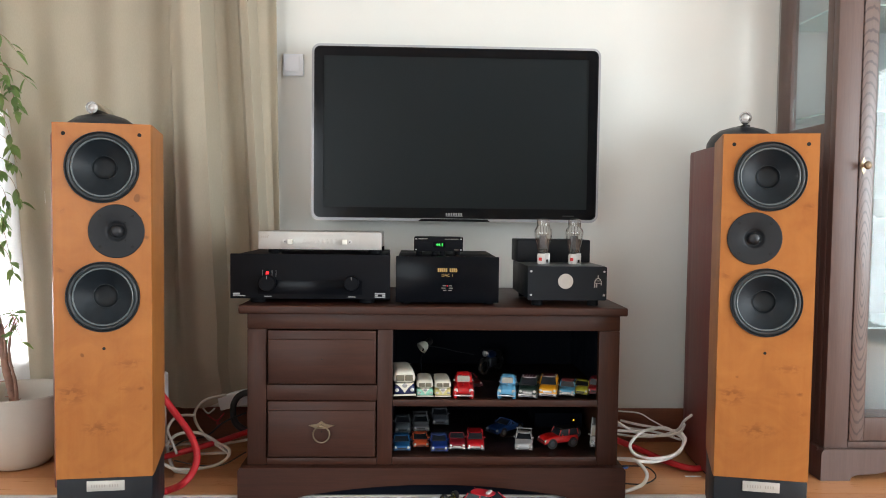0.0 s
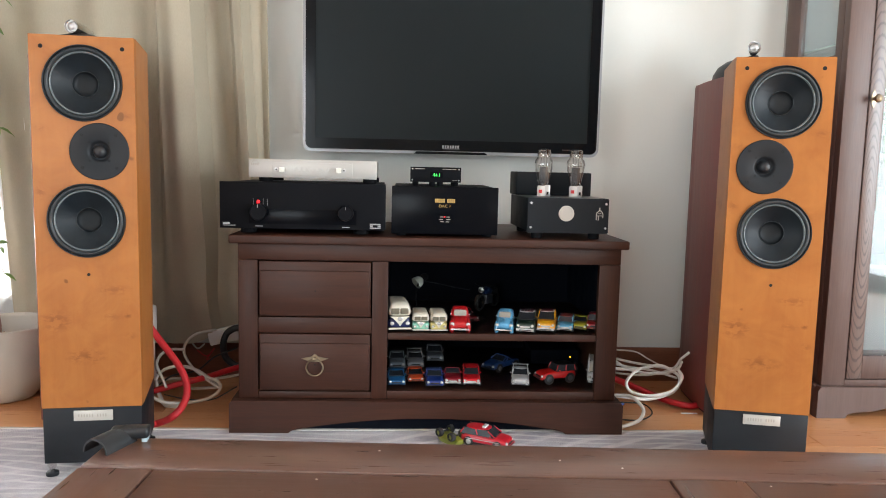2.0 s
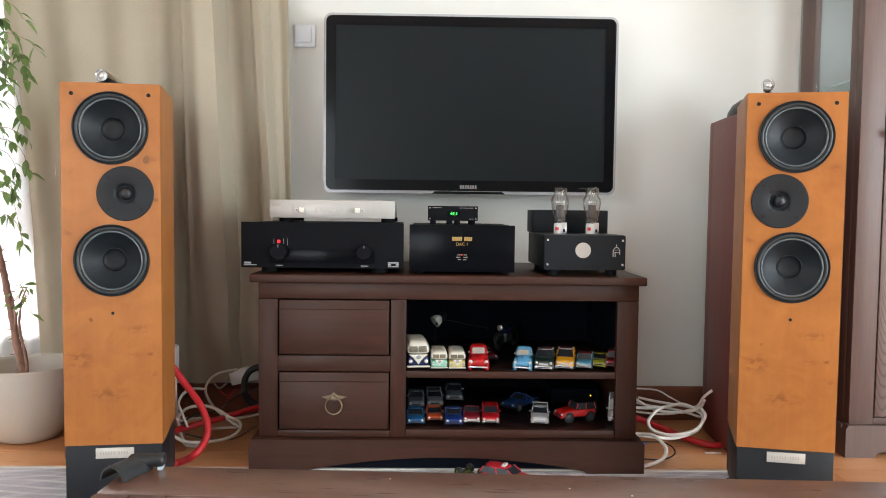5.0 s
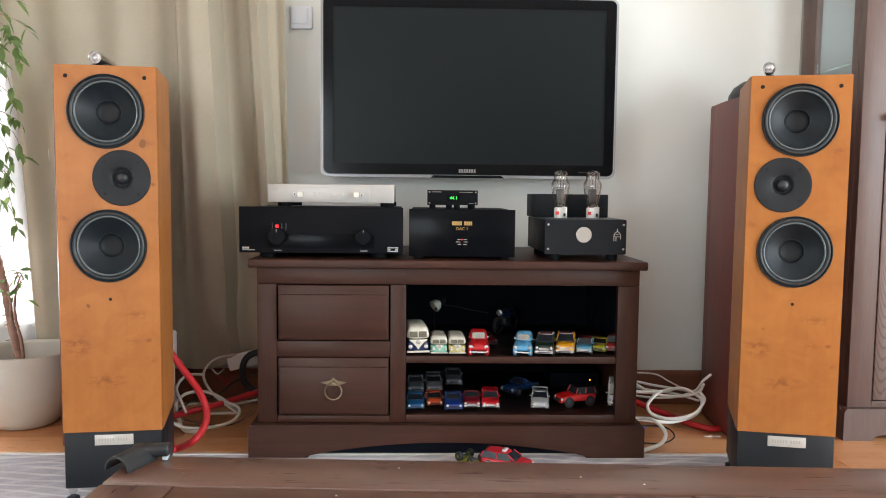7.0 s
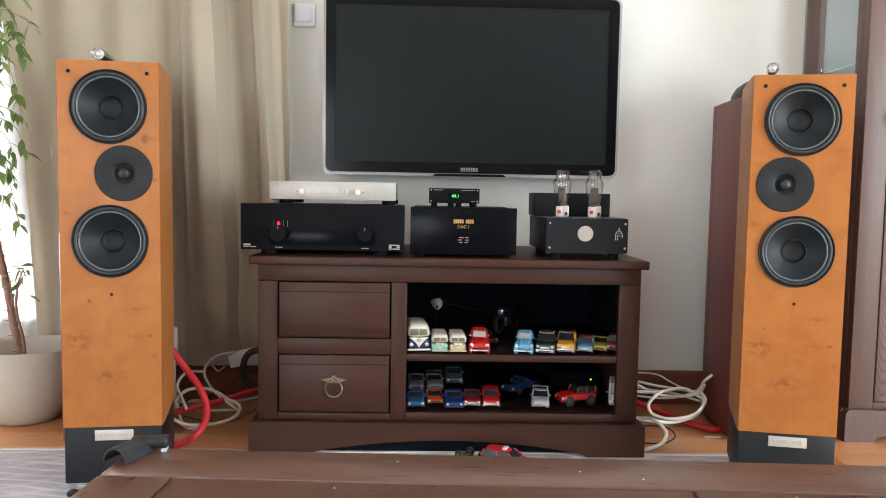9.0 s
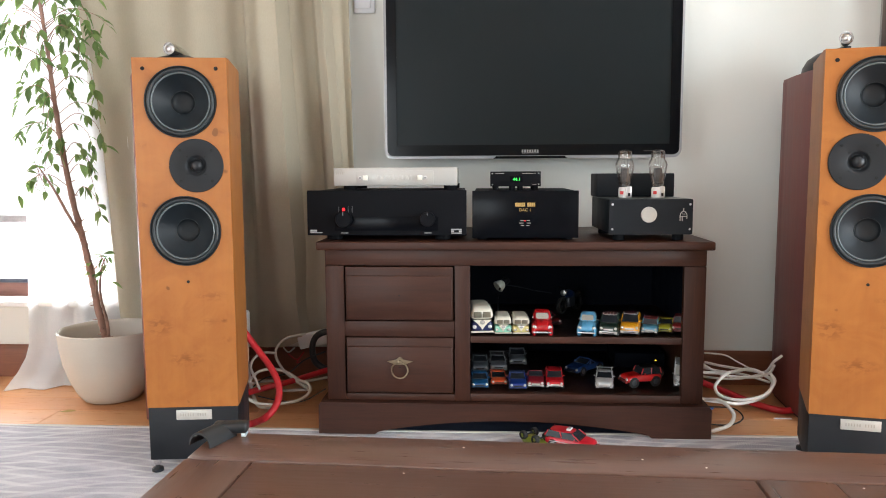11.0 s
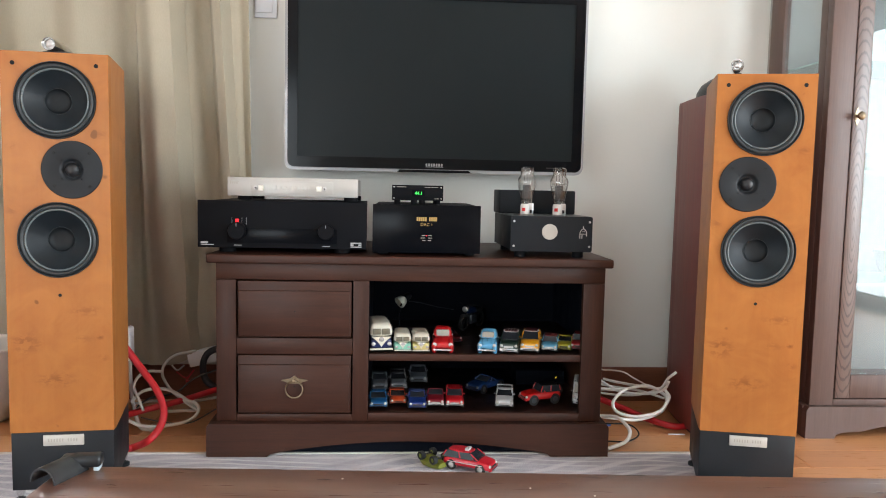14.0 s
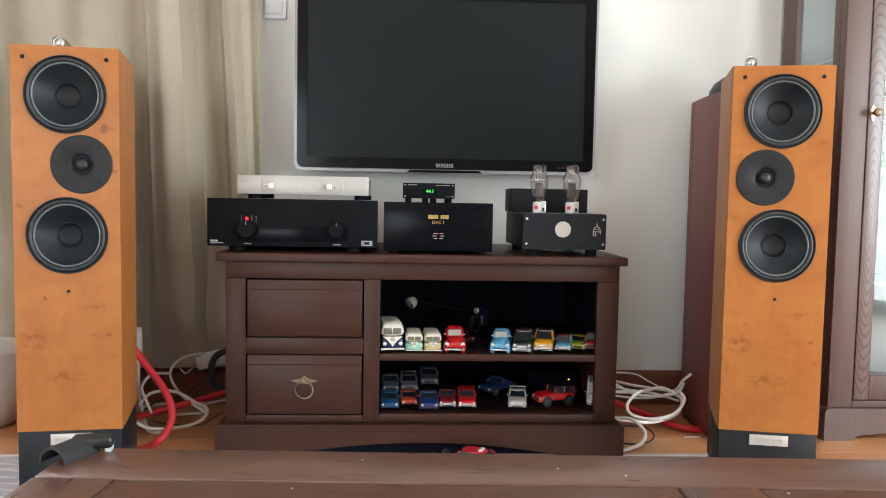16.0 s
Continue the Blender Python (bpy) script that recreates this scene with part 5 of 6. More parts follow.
def wheels(toy, W, ya, yb, r, wd, hub=TOYCHROME):
    for sx in (-1, 1):
        for y in (ya, yb):
            m = Matrix.Translation((sx * (W / 2 - wd * 0.45), y, r)) @ Matrix.Rotation(radians(90), 4, "Z")
            w = part("wheel", lathe([(r * 0.55, -wd / 2), (r * 0.92, -wd / 2), (r, -wd * 0.35), (r, wd * 0.35), (r * 0.92, wd / 2), (r * 0.55, wd / 2)], 18, m), TYRE, toy)
            part("hub", lathe([(0, -wd * 0.46), (r * 0.3, -wd * 0.5), (r * 0.56, -wd * 0.42), (r * 0.56, wd * 0.42), (r * 0.3, wd * 0.5), (0, wd * 0.46)], 14, m), hub, w)


def lamps(toy, x, y, z, r, material=LAMPGLASS):
    for s in (-1, 1):
        part("headlight", lathe([(r, 0.002), (r, -0.0008), (r * 0.7, -0.002), (0, -0.0028)], 14, Matrix.Translation((s * x, y, z))), material, toy)


def toy_bus(at, rz, k, lower, label, squat=1.0, vee_width=0.40):
    """A split-screen van; k scales a 66 mm wide one."""
    t = thing("toy_van", label, "toy van", at, rz, "toy vehicles on the shelves")
    t.scale.z = squat
    W, L, Hh = 0.062 * k, 0.135 * k, 0.088 * k
    f = -0.0
    low = loft([(f + 0.004 * k, 0.010 * k, 0.036 * k, W * 0.40, W * 0.40), (f + 0.010 * k, 0.008 * k, 0.044 * k, W * 0.49, W * 0.485), (L * 0.5, 0.008 * k, 0.046 * k, W * 0.5, W * 0.49),
                (L - 0.008 * k, 0.008 * k, 0.046 * k, W * 0.49, W * 0.48), (L, 0.012 * k, 0.042 * k, W * 0.42, W * 0.42)])
    rounded(part("body", low, paint(lower), t))
    upp = loft([(f + 0.007 * k, 0.0455 * k, 0.076 * k, W * 0.44, W * 0.34), (f + 0.014 * k, 0.0455 * k, 0.083 * k, W * 0.482, W * 0.40), (f + 0.03 * k, 0.0455 * k, Hh, W * 0.485, W * 0.41),
                (L - 0.02 * k, 0.0455 * k, Hh, W * 0.485, W * 0.41), (L - 0.004 * k, 0.0455 * k, 0.080 * k, W * 0.46, W * 0.36)])
    rounded(part("roof", upp, paint(CREAM), t, "cream upper body and roof"))
    q = vee_width
    vee = [(-W * q, 0.0455 * k), (W * q, 0.0455 * k), (W * q * 0.55, 0.036 * k), (W * q * 0.18, 0.024 * k), (0, 0.016 * k), (-W * q * 0.18, 0.024 * k), (-W * q * 0.55, 0.036 * k)]
    part("front_vee", prism(vee, f + 0.0015 * k, f + 0.012 * k), paint(CREAM), t, "cream V-shaped front panel")
    part("badge", lathe([(0.007 * k, 0.001), (0.007 * k, -0.0006), (0.005 * k, -0.0012), (0, -0.001)], 20, Matrix.Translation((0, f + 0.002 * k, 0.039 * k))), TOYCHROME, t)
    for s in (-1, 1):
        x0, x1 = (0.0015 * k, W * 0.36) if s > 0 else (-W * 0.36, -0.0015 * k)
        part("windscreen", boxed(x0, x1, f + 0.0035 * k, f + 0.012 * k, 0.052 * k, 0.069 * k, 0.0018 * k), VANGLASS, t)
        for j in range(4):
            y0 = 0.028 * k + j * 0.024 * k
            part("side_window", boxed(s * W * 0.487 - 0.001, s * W * 0.487 + 0.001, y0, y0 + 0.019 * k, 0.054 * k, 0.070 * k), TOYGLASS, t)
        for j in range(4):
            part("air_slot", boxed(s * W * 0.43 - 0.0012, s * W * 0.43 + 0.0012, L * 0.66 + j * 0.006 * k, L * 0.66 + 0.003 * k + j * 0.006 * k, 0.076 * k, 0.082 * k), DARKHOLE, t)
    lamps(t, W * 0.33, f + 0.0035 * k, 0.025 * k, 0.0055 * k)
    part("bumper", boxed(-W * 0.48, W * 0.48, f - 0.003 * k, f + 0.004 * k, 0.008 * k, 0.0135 * k, 0.0015 * k), paint(CREAM), t)
    wheels(t, W, 0.028 * k, L - 0.03 * k, 0.0105 * k, 0.009 * k)


def raked(bm, z0, lean=0.8):
    """Leans an upright pane back from the height z0."""
    for v in bm.verts:
        v.co.y += (v.co.z - z0) * lean
    return bm


def toy_beetle(at, rz, k, col, label):
    t = thing("toy_beetle", label, "toy car", at, rz, "toy vehicles on the shelves")
    W, L = 0.058 * k, 0.125 * k
    secs = [(0.002 * k, 0.014 * k, 0.024 * k, W * 0.32, W * 0.20), (0.010 * k, 0.009 * k, 0.033 * k, W * 0.42, W * 0.27), (0.036 * k, 0.008 * k, 0.042 * k, W * 0.47, W * 0.34),
            (0.070 * k, 0.008 * k, 0.042 * k, W * 0.48, W * 0.40), (0.105 * k, 0.009 * k, 0.036 * k, W * 0.44, W * 0.31), (L, 0.013 * k, 0.022 * k, W * 0.30, W * 0.18)]
    rounded(part("body", loft(secs), paint(col), t))
    cab = [(0.030 * k, 0.036 * k, 0.043 * k, W * 0.38, W * 0.33), (0.044 * k, 0.036 * k, 0.058 * k, W * 0.42, W * 0.345), (0.066 * k, 0.036 * k, 0.064 * k, W * 0.43, W * 0.345), (0.090 * k, 0.036 * k, 0.057 * k, W * 0.40, W * 0.30), (0.114 * k, 0.028 * k, 0.036 * k, W * 0.28, W * 0.18)]
    rounded(part("cabin", loft(cab), paint(col), t))
    ws = part("windscreen", raked(prism(round_rect(-W * 0.27, W * 0.27, 0.0430 * k, 0.0550 * k, 0.003 * k, 3), 0.0265 * k, 0.034 * k), 0.043 * k), TOYGLASS_PALE, t)
    part("windscreen_trim", raked(prism(round_rect(-W * 0.295, W * 0.295, 0.0420 * k, 0.0560 * k, 0.0035 * k, 3), 0.0272 * k, 0.034 * k), 0.043 * k), TOYCHROME, ws)
    for s in (-1, 1):
        part("side_window", boxed(s * W * 0.385 - 0.0012, s * W * 0.385 + 0.0012, 0.054 * k, 0.082 * k, 0.043 * k, 0.053 * k), TOYGLASS, t)
        for y in (0.024 * k, 0.100 * k):
            fe = bmesh.new()
            bmesh.ops.create_uvsphere(fe, u_segments=16, v_segments=10, radius=1.0)
            bmesh.ops.scale(fe, vec=(W * 0.135, 0.026 * k, 0.0195 * k), verts=fe.verts[:])
            bmesh.ops.translate(fe, vec=(s * W * 0.385, y, 0.0125 * k), verts=fe.verts[:])
            part("fender", fe, paint(col), t)
        part("mirror", boxed(s * W * 0.44 - 0.002 * k, s * W * 0.44 + 0.002 * k, 0.044 * k, 0.046 * k, 0.040 * k, 0.044 * k, 0.0005), TOYCHROME, t)
    lamps(t, W * 0.36, 0.0045 * k, 0.0225 * k, 0.0055 * k)
    part("bumper", boxed(-W * 0.44, W * 0.44, -0.004 * k, 0.001 * k, 0.008 * k, 0.0125 * k, 0.001 * k), TOYCHROME, t)
    part("hood_line", boxed(-0.0006, 0.0006, 0.012 * k, 0.036 * k, 0.030 * k, 0.0412 * k), paint(tint(col, 0.6)), t)
    wheels(t, W, 0.024 * k, 0.100 * k, 0.0125 * k, 0.009 * k)


def toy_car(at, rz, k, col, label, name="toy_car", category="toy car", hood=0.62, high=1.0, roof=None, L=0.125, W=0.056, cab=(0.36, 0.92), rake=(0.17, 0.14), clearance=0.009,
            wheel=0.0115, grille=None, pale=False, spoiler=False, pickup=False, stripe=None, spare=False, tilt=(0, 0)):
    """A die-cast car that faces -y; sizes in metres before the scale k."""
    t = thing(name, label, category, at, rz, "toy vehicles on the shelves", tilt=tilt)
    W, L, Hh, c = W * k, L * k, 0.046 * k * high, clearance * k
    belt = c + (Hh - c) * hood
    bed = belt * (0.98 if not pickup else 0.92)
    secs = [(0.0, c + 0.004 * k, belt * 0.66, W * 0.40, W * 0.38), (L * 0.03, c, belt * 0.80, W * 0.48, W * 0.44), (L * 0.10, c, belt * 0.90, W * 0.50, W * 0.455), (L * cab[0], c, belt, W * 0.5, W * 0.46),
            (L * 0.6, c, belt, W * 0.5, W * 0.465), (L * 0.93, c, bed, W * 0.49, W * 0.45), (L, c + 0.004 * k, bed * 0.86, W * 0.44, W * 0.41)]
    rounded(part("body", loft(secs), paint(col), t))
    ya, yb = L * cab[0], L * (cab[1] if not pickup else 0.64)
    ra, rb = ya + L * rake[0], yb - L * rake[1]
    g = bmesh.new()
    lo = [(-W * 0.45, ya), (W * 0.45, ya), (W * 0.45, yb), (-W * 0.45, yb)]
    hi = [(-W * 0.385, ra), (W * 0.385, ra), (W * 0.385, rb), (-W * 0.385, rb)]
    a = [g.verts.new((x, y, belt - 0.002 * k)) for x, y in lo]
    b = [g.verts.new((x, y, Hh - 0.0015 * k)) for x, y in hi]
    g.faces.new(a[::-1])
    g.faces.new(b)
    for j in range(4):
        g.faces.new((a[j], a[(j + 1) % 4], b[(j + 1) % 4], b[j]))
    part("cabin_glass", g, TOYGLASS_PALE if pale else TOYGLASS, t)
    rm = paint(roof or col)
    ro = loft([(ra - 0.002 * k, Hh - 0.003 * k, Hh - 0.0006 * k, W * 0.385, W * 0.36), ((ra + rb) / 2, Hh - 0.003 * k, Hh + 0.001 * k, W * 0.395, W * 0.37), (rb + 0.002 * k, Hh - 0.003 * k, Hh - 0.0006 * k, W * 0.385, W * 0.36)])
    rf = rounded(part("roof", ro, rm, t))
    if stripe:
        z0 = Hh + 0.0006 * k
        field = part("roof_panel", boxed(-W * 0.31, W * 0.31, ra + 0.002 * k, rb - 0.002 * k, z0 - 0.0004 * k, z0 + 0.0007 * k, 0.0004 * k), paint((0.10, 0.018, 0.03)), rf, "dark roof panel with a pale border")
        for x0, x1, y0, y1 in ((-0.02, 0.02, ra + 0.003 * k, rb - 0.003 * k), (-0.16, -0.13, ra + 0.003 * k, rb - 0.003 * k), (0.13, 0.16, ra + 0.003 * k, rb - 0.003 * k)):
            part("roof_stripe", boxed(W * x0, W * x1, y0, y1, z0, z0 + 0.0010 * k), paint(stripe), field)
    for s in (-1, 1):
        for p, q in (((s * W * 0.445, ya, belt), (s * W * 0.385, ra, Hh - 0.002 * k)), ((s * W * 0.445, yb, belt), (s * W * 0.385, rb, Hh - 0.002 * k)), ((s * W * 0.452, (ya + yb) / 2, belt), (s * W * 0.39, (ra + rb) / 2, Hh - 0.002 * k))):
            part("pillar", tube([p, q], 0.0016 * k, 6, 1), paint(col), t)
        mx = s * W * 0.535
        part("mirror", boxed(mx - 0.003 * k, mx + 0.0015 * k, ya + 0.008 * k, ya + 0.011 * k, belt, belt + 0.0036 * k, 0.0006 * k), paint(col), t)
    lamps(t, W * 0.36, L * 0.012, belt * 0.64, 0.0042 * k)
    part("grille", boxed(-W * 0.24, W * 0.24, -0.0015 * k, L * 0.02, belt * 0.48, belt * 0.62, 0.0006 * k), grille or TYRE, t)
    part("bumper", boxed(-W * 0.45, W * 0.45, -0.003 * k, L * 0.03, c, c + (belt - c) * 0.26, 0.0012 * k), grille or paint(tint(col, 0.8)), t)
    part("intake", boxed(-W * 0.30, W * 0.30, -0.0034 * k, L * 0.02, c + (belt - c) * 0.06, c + (belt - c) * 0.18), TYRE, t)
    part("hood_seam", boxed(-W * 0.36, W * 0.36, L * cab[0] - 0.0016 * k, L * cab[0] - 0.0006 * k, belt * 0.97, belt + 0.0006 * k), TYRE, t)
    if spoiler:
        part("spoiler", boxed(-W * 0.46, W * 0.46, L * 0.94, L * 1.01, Hh * 0.98, Hh * 1.02, 0.0006 * k), paint(col), t)
        for s in (-1, 1):
            part("spoiler_strut", boxed(s * W * 0.4 - 0.001, s * W * 0.4 + 0.001, L * 0.95, L * 0.99, bed * 0.9, Hh * 0.99), paint(col), t)
    if spare:
        part("spare_wheel", lathe([(0, L), (wheel * k * 0.5, L), (wheel * k, L + 0.002 * k), (wheel * k, L + 0.009 * k), (0, L + 0.010 * k)], 18, Matrix.Translation((0, 0, belt * 0.95))), TYRE, t)
    wheels(t, W, L * 0.2, L * 0.8, wheel * k, 0.009 * k, GUNMETAL if spare else TOYCHROME)
    return t


S1 = 0.2815
toy_bus((0.186, 2.240, S1), 8, 1.06, DKBLUE, "large toy van in navy and cream with split windscreen", 0.88)
toy_bus((0.2435, 2.242, S1), 3, 0.80, MINT, "small toy van in mint and cream", 0.76, 0.26)
toy_bus((0.2935, 2.242, S1), 3, 0.80, YELLOW, "small toy van in pale yellow and cream", 0.76, 0.26)
toy_beetle((0.351, 2.236, S1), -3, 1.03, RED, "glossy red toy beetle car")
toy_beetle((0.472, 2.238, S1), -12, 0.95, (0.13, 0.42, 0.68), "light blue toy beetle car")
toy_car((0.530, 2.229, S1), -14, 0.97, (0.012, 0.03, 0.022), "dark green toy hatchback with a pale-edged dark roof", "toy_hatchback", hood=0.62, high=1.22, roof=(0.72, 0.70, 0.68), L=0.105, stripe=(0.55, 0.48, 0.48), cab=(0.26, 0.97), rake=(0.20, 0.06), grille=TOYCHROME)
toy_car((0.589, 2.240, S1), -14, 0.97, (0.72, 0.33, 0.012), "orange-yellow toy hatchback with a pale-edged dark roof", "toy_hatchback", hood=0.62, high=1.22, roof=(0.72, 0.70, 0.68), L=0.105, stripe=(0.14, 0.03, 0.035), cab=(0.26, 0.97), rake=(0.20, 0.06), grille=TOYCHROME)
toy_car((0.646, 2.256, S1), -16, 0.85, (0.10, 0.36, 0.55), "light blue toy off-roader", "toy_offroader", hood=0.55, high=1.05, roof=(0.3, 0.06, 0.06), L=0.10, cab=(0.36, 0.98), rake=(0.05, 0.03), grille=LAMPGLASS)
toy_car((0.690, 2.27, S1), -18, 0.80, (0.42, 0.40, 0.03), "olive yellow toy saloon car", "toy_saloon", hood=0.62, high=0.95)
toy_car((0.732, 2.27, S1), -20, 0.85, (0.30, 0.015, 0.02), "dark red toy off-roader", "toy_offroader", hood=0.55, high=1.15, L=0.10, cab=(0.36, 0.98), rake=(0.05, 0.03))
toy_car((0.398, 2.36, S1), 25, 0.8, (0.16, 0.008, 0.012), "dark red toy car in the shade", "toy_saloon", hood=0.6)

S2 = 0.119
toy_car((0.179, 2.26, S2), 3, 0.92, (0.012, 0.10, 0.26), "metallic blue toy sports car", "toy_sports_car", hood=0.60, high=0.82, cab=(0.30, 0.95), rake=(0.2, 0.2))
toy_car((0.234, 2.295, S2), 4, 0.88, (0.70, 0.10, 0.03), "orange-red toy wedge sports car", "toy_sports_car", hood=0.58, high=0.78, cab=(0.26, 0.9), rake=(0.22, 0.2))
toy_car((0.286, 2.252, S2), 0, 0.92, (0.012, 0.04, 0.22), "dark blue toy coupe with a white stripe", "toy_sports_car", hood=0.62, high=0.88, spoiler=False, roof=(0.05, 0.09, 0.25))
toy_car((0.337, 2.268, S2), -2, 0.90, (0.22, 0.012, 0.022), "maroon toy pickup with a chrome grille", "toy_pickup", hood=0.66, high=0.98, pickup=True, grille=TOYCHROME, clearance=0.011)
toy_car((0.3895, 2.262, S2), -3, 0.92, (0.55, 0.012, 0.02), "red toy off-road car", "toy_offroader", hood=0.60, high=1.05, cab=(0.30, 0.97), rake=(0.14, 0.06), grille=TOYCHROME, clearance=0.012)
toy_car((0.528, 2.268, S2), -9, 0.92, (0.66, 0.67, 0.68), "white toy rally car with a rear wing", "toy_rally_car", hood=0.62, high=0.92, spoiler=True, grille=paint((0.5, 0.5, 0.5)))
toy_car((0.588, 2.315, S2), -72, 0.98, (0.58, 0.012, 0.012), "red toy jeep with a spare wheel", "toy_jeep", hood=0.58, high=1.22, L=0.115, cab=(0.40, 0.96), rake=(0.06, 0.02), clearance=0.014, wheel=0.0155, spare=True, roof=(0.02, 0.02, 0.02))
toy_car((0.752, 2.29, S2), -14, 0.95, (0.66, 0.66, 0.65), "white toy delivery van", "toy_van", "toy van", hood=0.50, high=1.5, cab=(0.12, 1.0), rake=(0.12, 0.01), pale=True)
toy_car((0.178, 2.43, S2), 2, 0.92, (0.20, 0.23, 0.25), "grey toy saloon car behind the front row", "toy_saloon", hood=0.62)
toy_car((0.2345, 2.45, S2), 2, 0.95, (0.36, 0.38, 0.40), "silver toy sports car behind the front row", "toy_sports_car", hood=0.60, high=0.85, spoiler=True, rake=(0.2, 0.18))
toy_car((0.296, 2.52, S2), 0, 1.0, (0.20, 0.22, 0.25), "grey toy coupe behind the front row", "toy_sports_car", hood=0.60, high=0.9, rake=(0.2, 0.18))
toy_car((0.452, 2.42, S2), -48, 1.0, (0.012, 0.05, 0.18), "dark blue vintage toy pickup", "toy_pickup", hood=0.62, high=1.0, pickup=True, wheel=0.014, clearance=0.012, cab=(0.34, 0.9))


# Small lamp and motorbike-shaped vehicle at the back of the upper shelf.
def clip_lamp():
    t = thing("small_lamp", "small dark lamp with a pale shade, deep on the shelf", "lamp", (0.235, 2.54, S1), -30)
    part("base", turned([(0, 0), (0.026, 0), (0.027, 0.004), (0.020, 0.010), (0.005, 0.013), (0, 0.013)], 24), AMPBLK, t)
    part("arm", tube([(0, 0, 0.012), (-0.006, 0.004, 0.05), (0.004, 0.002, 0.085), (0.016, 0, 0.100)], 0.003, 8, 6), AMPBLK, t)
    m = Matrix.Translation((0.010, -0.004, 0.098)) @ Matrix.Rotation(radians(35), 4, "X") @ Matrix.Rotation(radians(-25), 4, "Z")
    part("shade", lathe([(0.019, -0.014), (0.0185, -0.008), (0.015, 0.004), (0.008, 0.011), (0, 0.013)], 24, m), paint((0.62, 0.64, 0.56)), t, "pale shade")
    part("lamp_head", lathe([(0.012, 0.010), (0.012, 0.024), (0.008, 0.032), (0, 0.034)], 18, m), AMPBLK, t)
    part("lead", tube([(0.02, 0.0, 0.098), (0.06, 0.02, 0.092), (0.11, 0.03, 0.084), (0.17, 0.03, 0.080)], 0.0014, 6, 6), TUBEBLK, t)


def toy_motorbike():
    t = thing("toy_motorbike", "dark blue toy vehicle in motorbike form, metal blackened for shade, deep on the shelf", "toy motorbike", (0.462, 2.60, S1), -35)
    for y in (-0.045, 0.055):
        m = Matrix.Translation((0, y, 0.026)) @ Matrix.Rotation(radians(90), 4, "Z")
        w = part("wheel", lathe([(0.018, -0.006), (0.025, -0.006), (0.026, -0.003), (0.026, 0.003), (0.025, 0.006), (0.018, 0.006)], 24, m), TYRE, t)
        # Rim, fork and handlebar are black to put the deep shelf's shade into them.
        part("rim", lathe([(0.018, -0.004), (0.016, 0.0), (0.018, 0.004)], 24, m), AMPBLK, w)
    part("tank", loft([(-0.025, 0.052, 0.066, 0.009, 0.006), (0.0, 0.050, 0.072, 0.014, 0.009), (0.025, 0.050, 0.064, 0.009, 0.006)]), paint((0.006, 0.022, 0.085)), t)
    part("seat", loft([(0.02, 0.050, 0.060, 0.010, 0.008), (0.06, 0.052, 0.062, 0.011, 0.008)]), TYRE, t)
    part("engine", boxed(-0.014, 0.014, -0.02, 0.02, 0.018, 0.048, 0.004), GUNMETAL, t)
    part("fork", tube([(0, -0.045, 0.026), (0, -0.022, 0.078)], 0.003, 8, 1), AMPBLK, t)
    part("handlebar", tube([(-0.035, -0.010, 0.080), (-0.012, -0.022, 0.079), (0.012, -0.022, 0.079), (0.035, -0.010, 0.080)], 0.0025, 8, 5), AMPBLK, t)
    part("headlight", lathe([(0.009, 0.006), (0.010, -0.002), (0, -0.006)], 16, Matrix.Translation((0, -0.036, 0.066))), TOYCHROME, t)


clip_lamp()
toy_motorbike()
sb = thing("streaming_box", "small black box with a lit amber indicator inside the cabinet", "hi-fi component")
part("case", boxed(0.60, 0.7535, 2.52, 2.66, 0.1195, 0.165, 0.003), CAVITY, sb)
part("indicator", lathe([(0.0019, 0.001), (0.0019, -0.001), (0, -0.002)], 12, Matrix.Translation((0.726, 2.52, 0.1435))), AMBER, sb, "lit amber indicator")

# Toys on the rug.
suv = toy_car((0.478, 2.085, 0.0075), 62, 1.06, (0.60, 0.014, 0.03), "red fire-chief toy estate car on the rug", "toy_estate_car", hood=0.60, high=1.02, cab=(0.26, 0.98), rake=(0.15, 0.06), clearance=0.010, wheel=0.0125)
part("light_bar", boxed(-0.012, 0.012, 0.066, 0.076, 0.0495, 0.0545, 0.001), paint((0.75, 0.75, 0.75)), suv, "white roof light bar")
part("side_stripe", boxed(-0.0306, -0.0296, 0.02, 0.115, 0.0215, 0.0235), paint((0.7, 0.6, 0.6)), suv)
part("side_stripe", boxed(0.0296, 0.0306, 0.02, 0.115, 0.0215, 0.0235), paint((0.7, 0.6, 0.6)), suv)


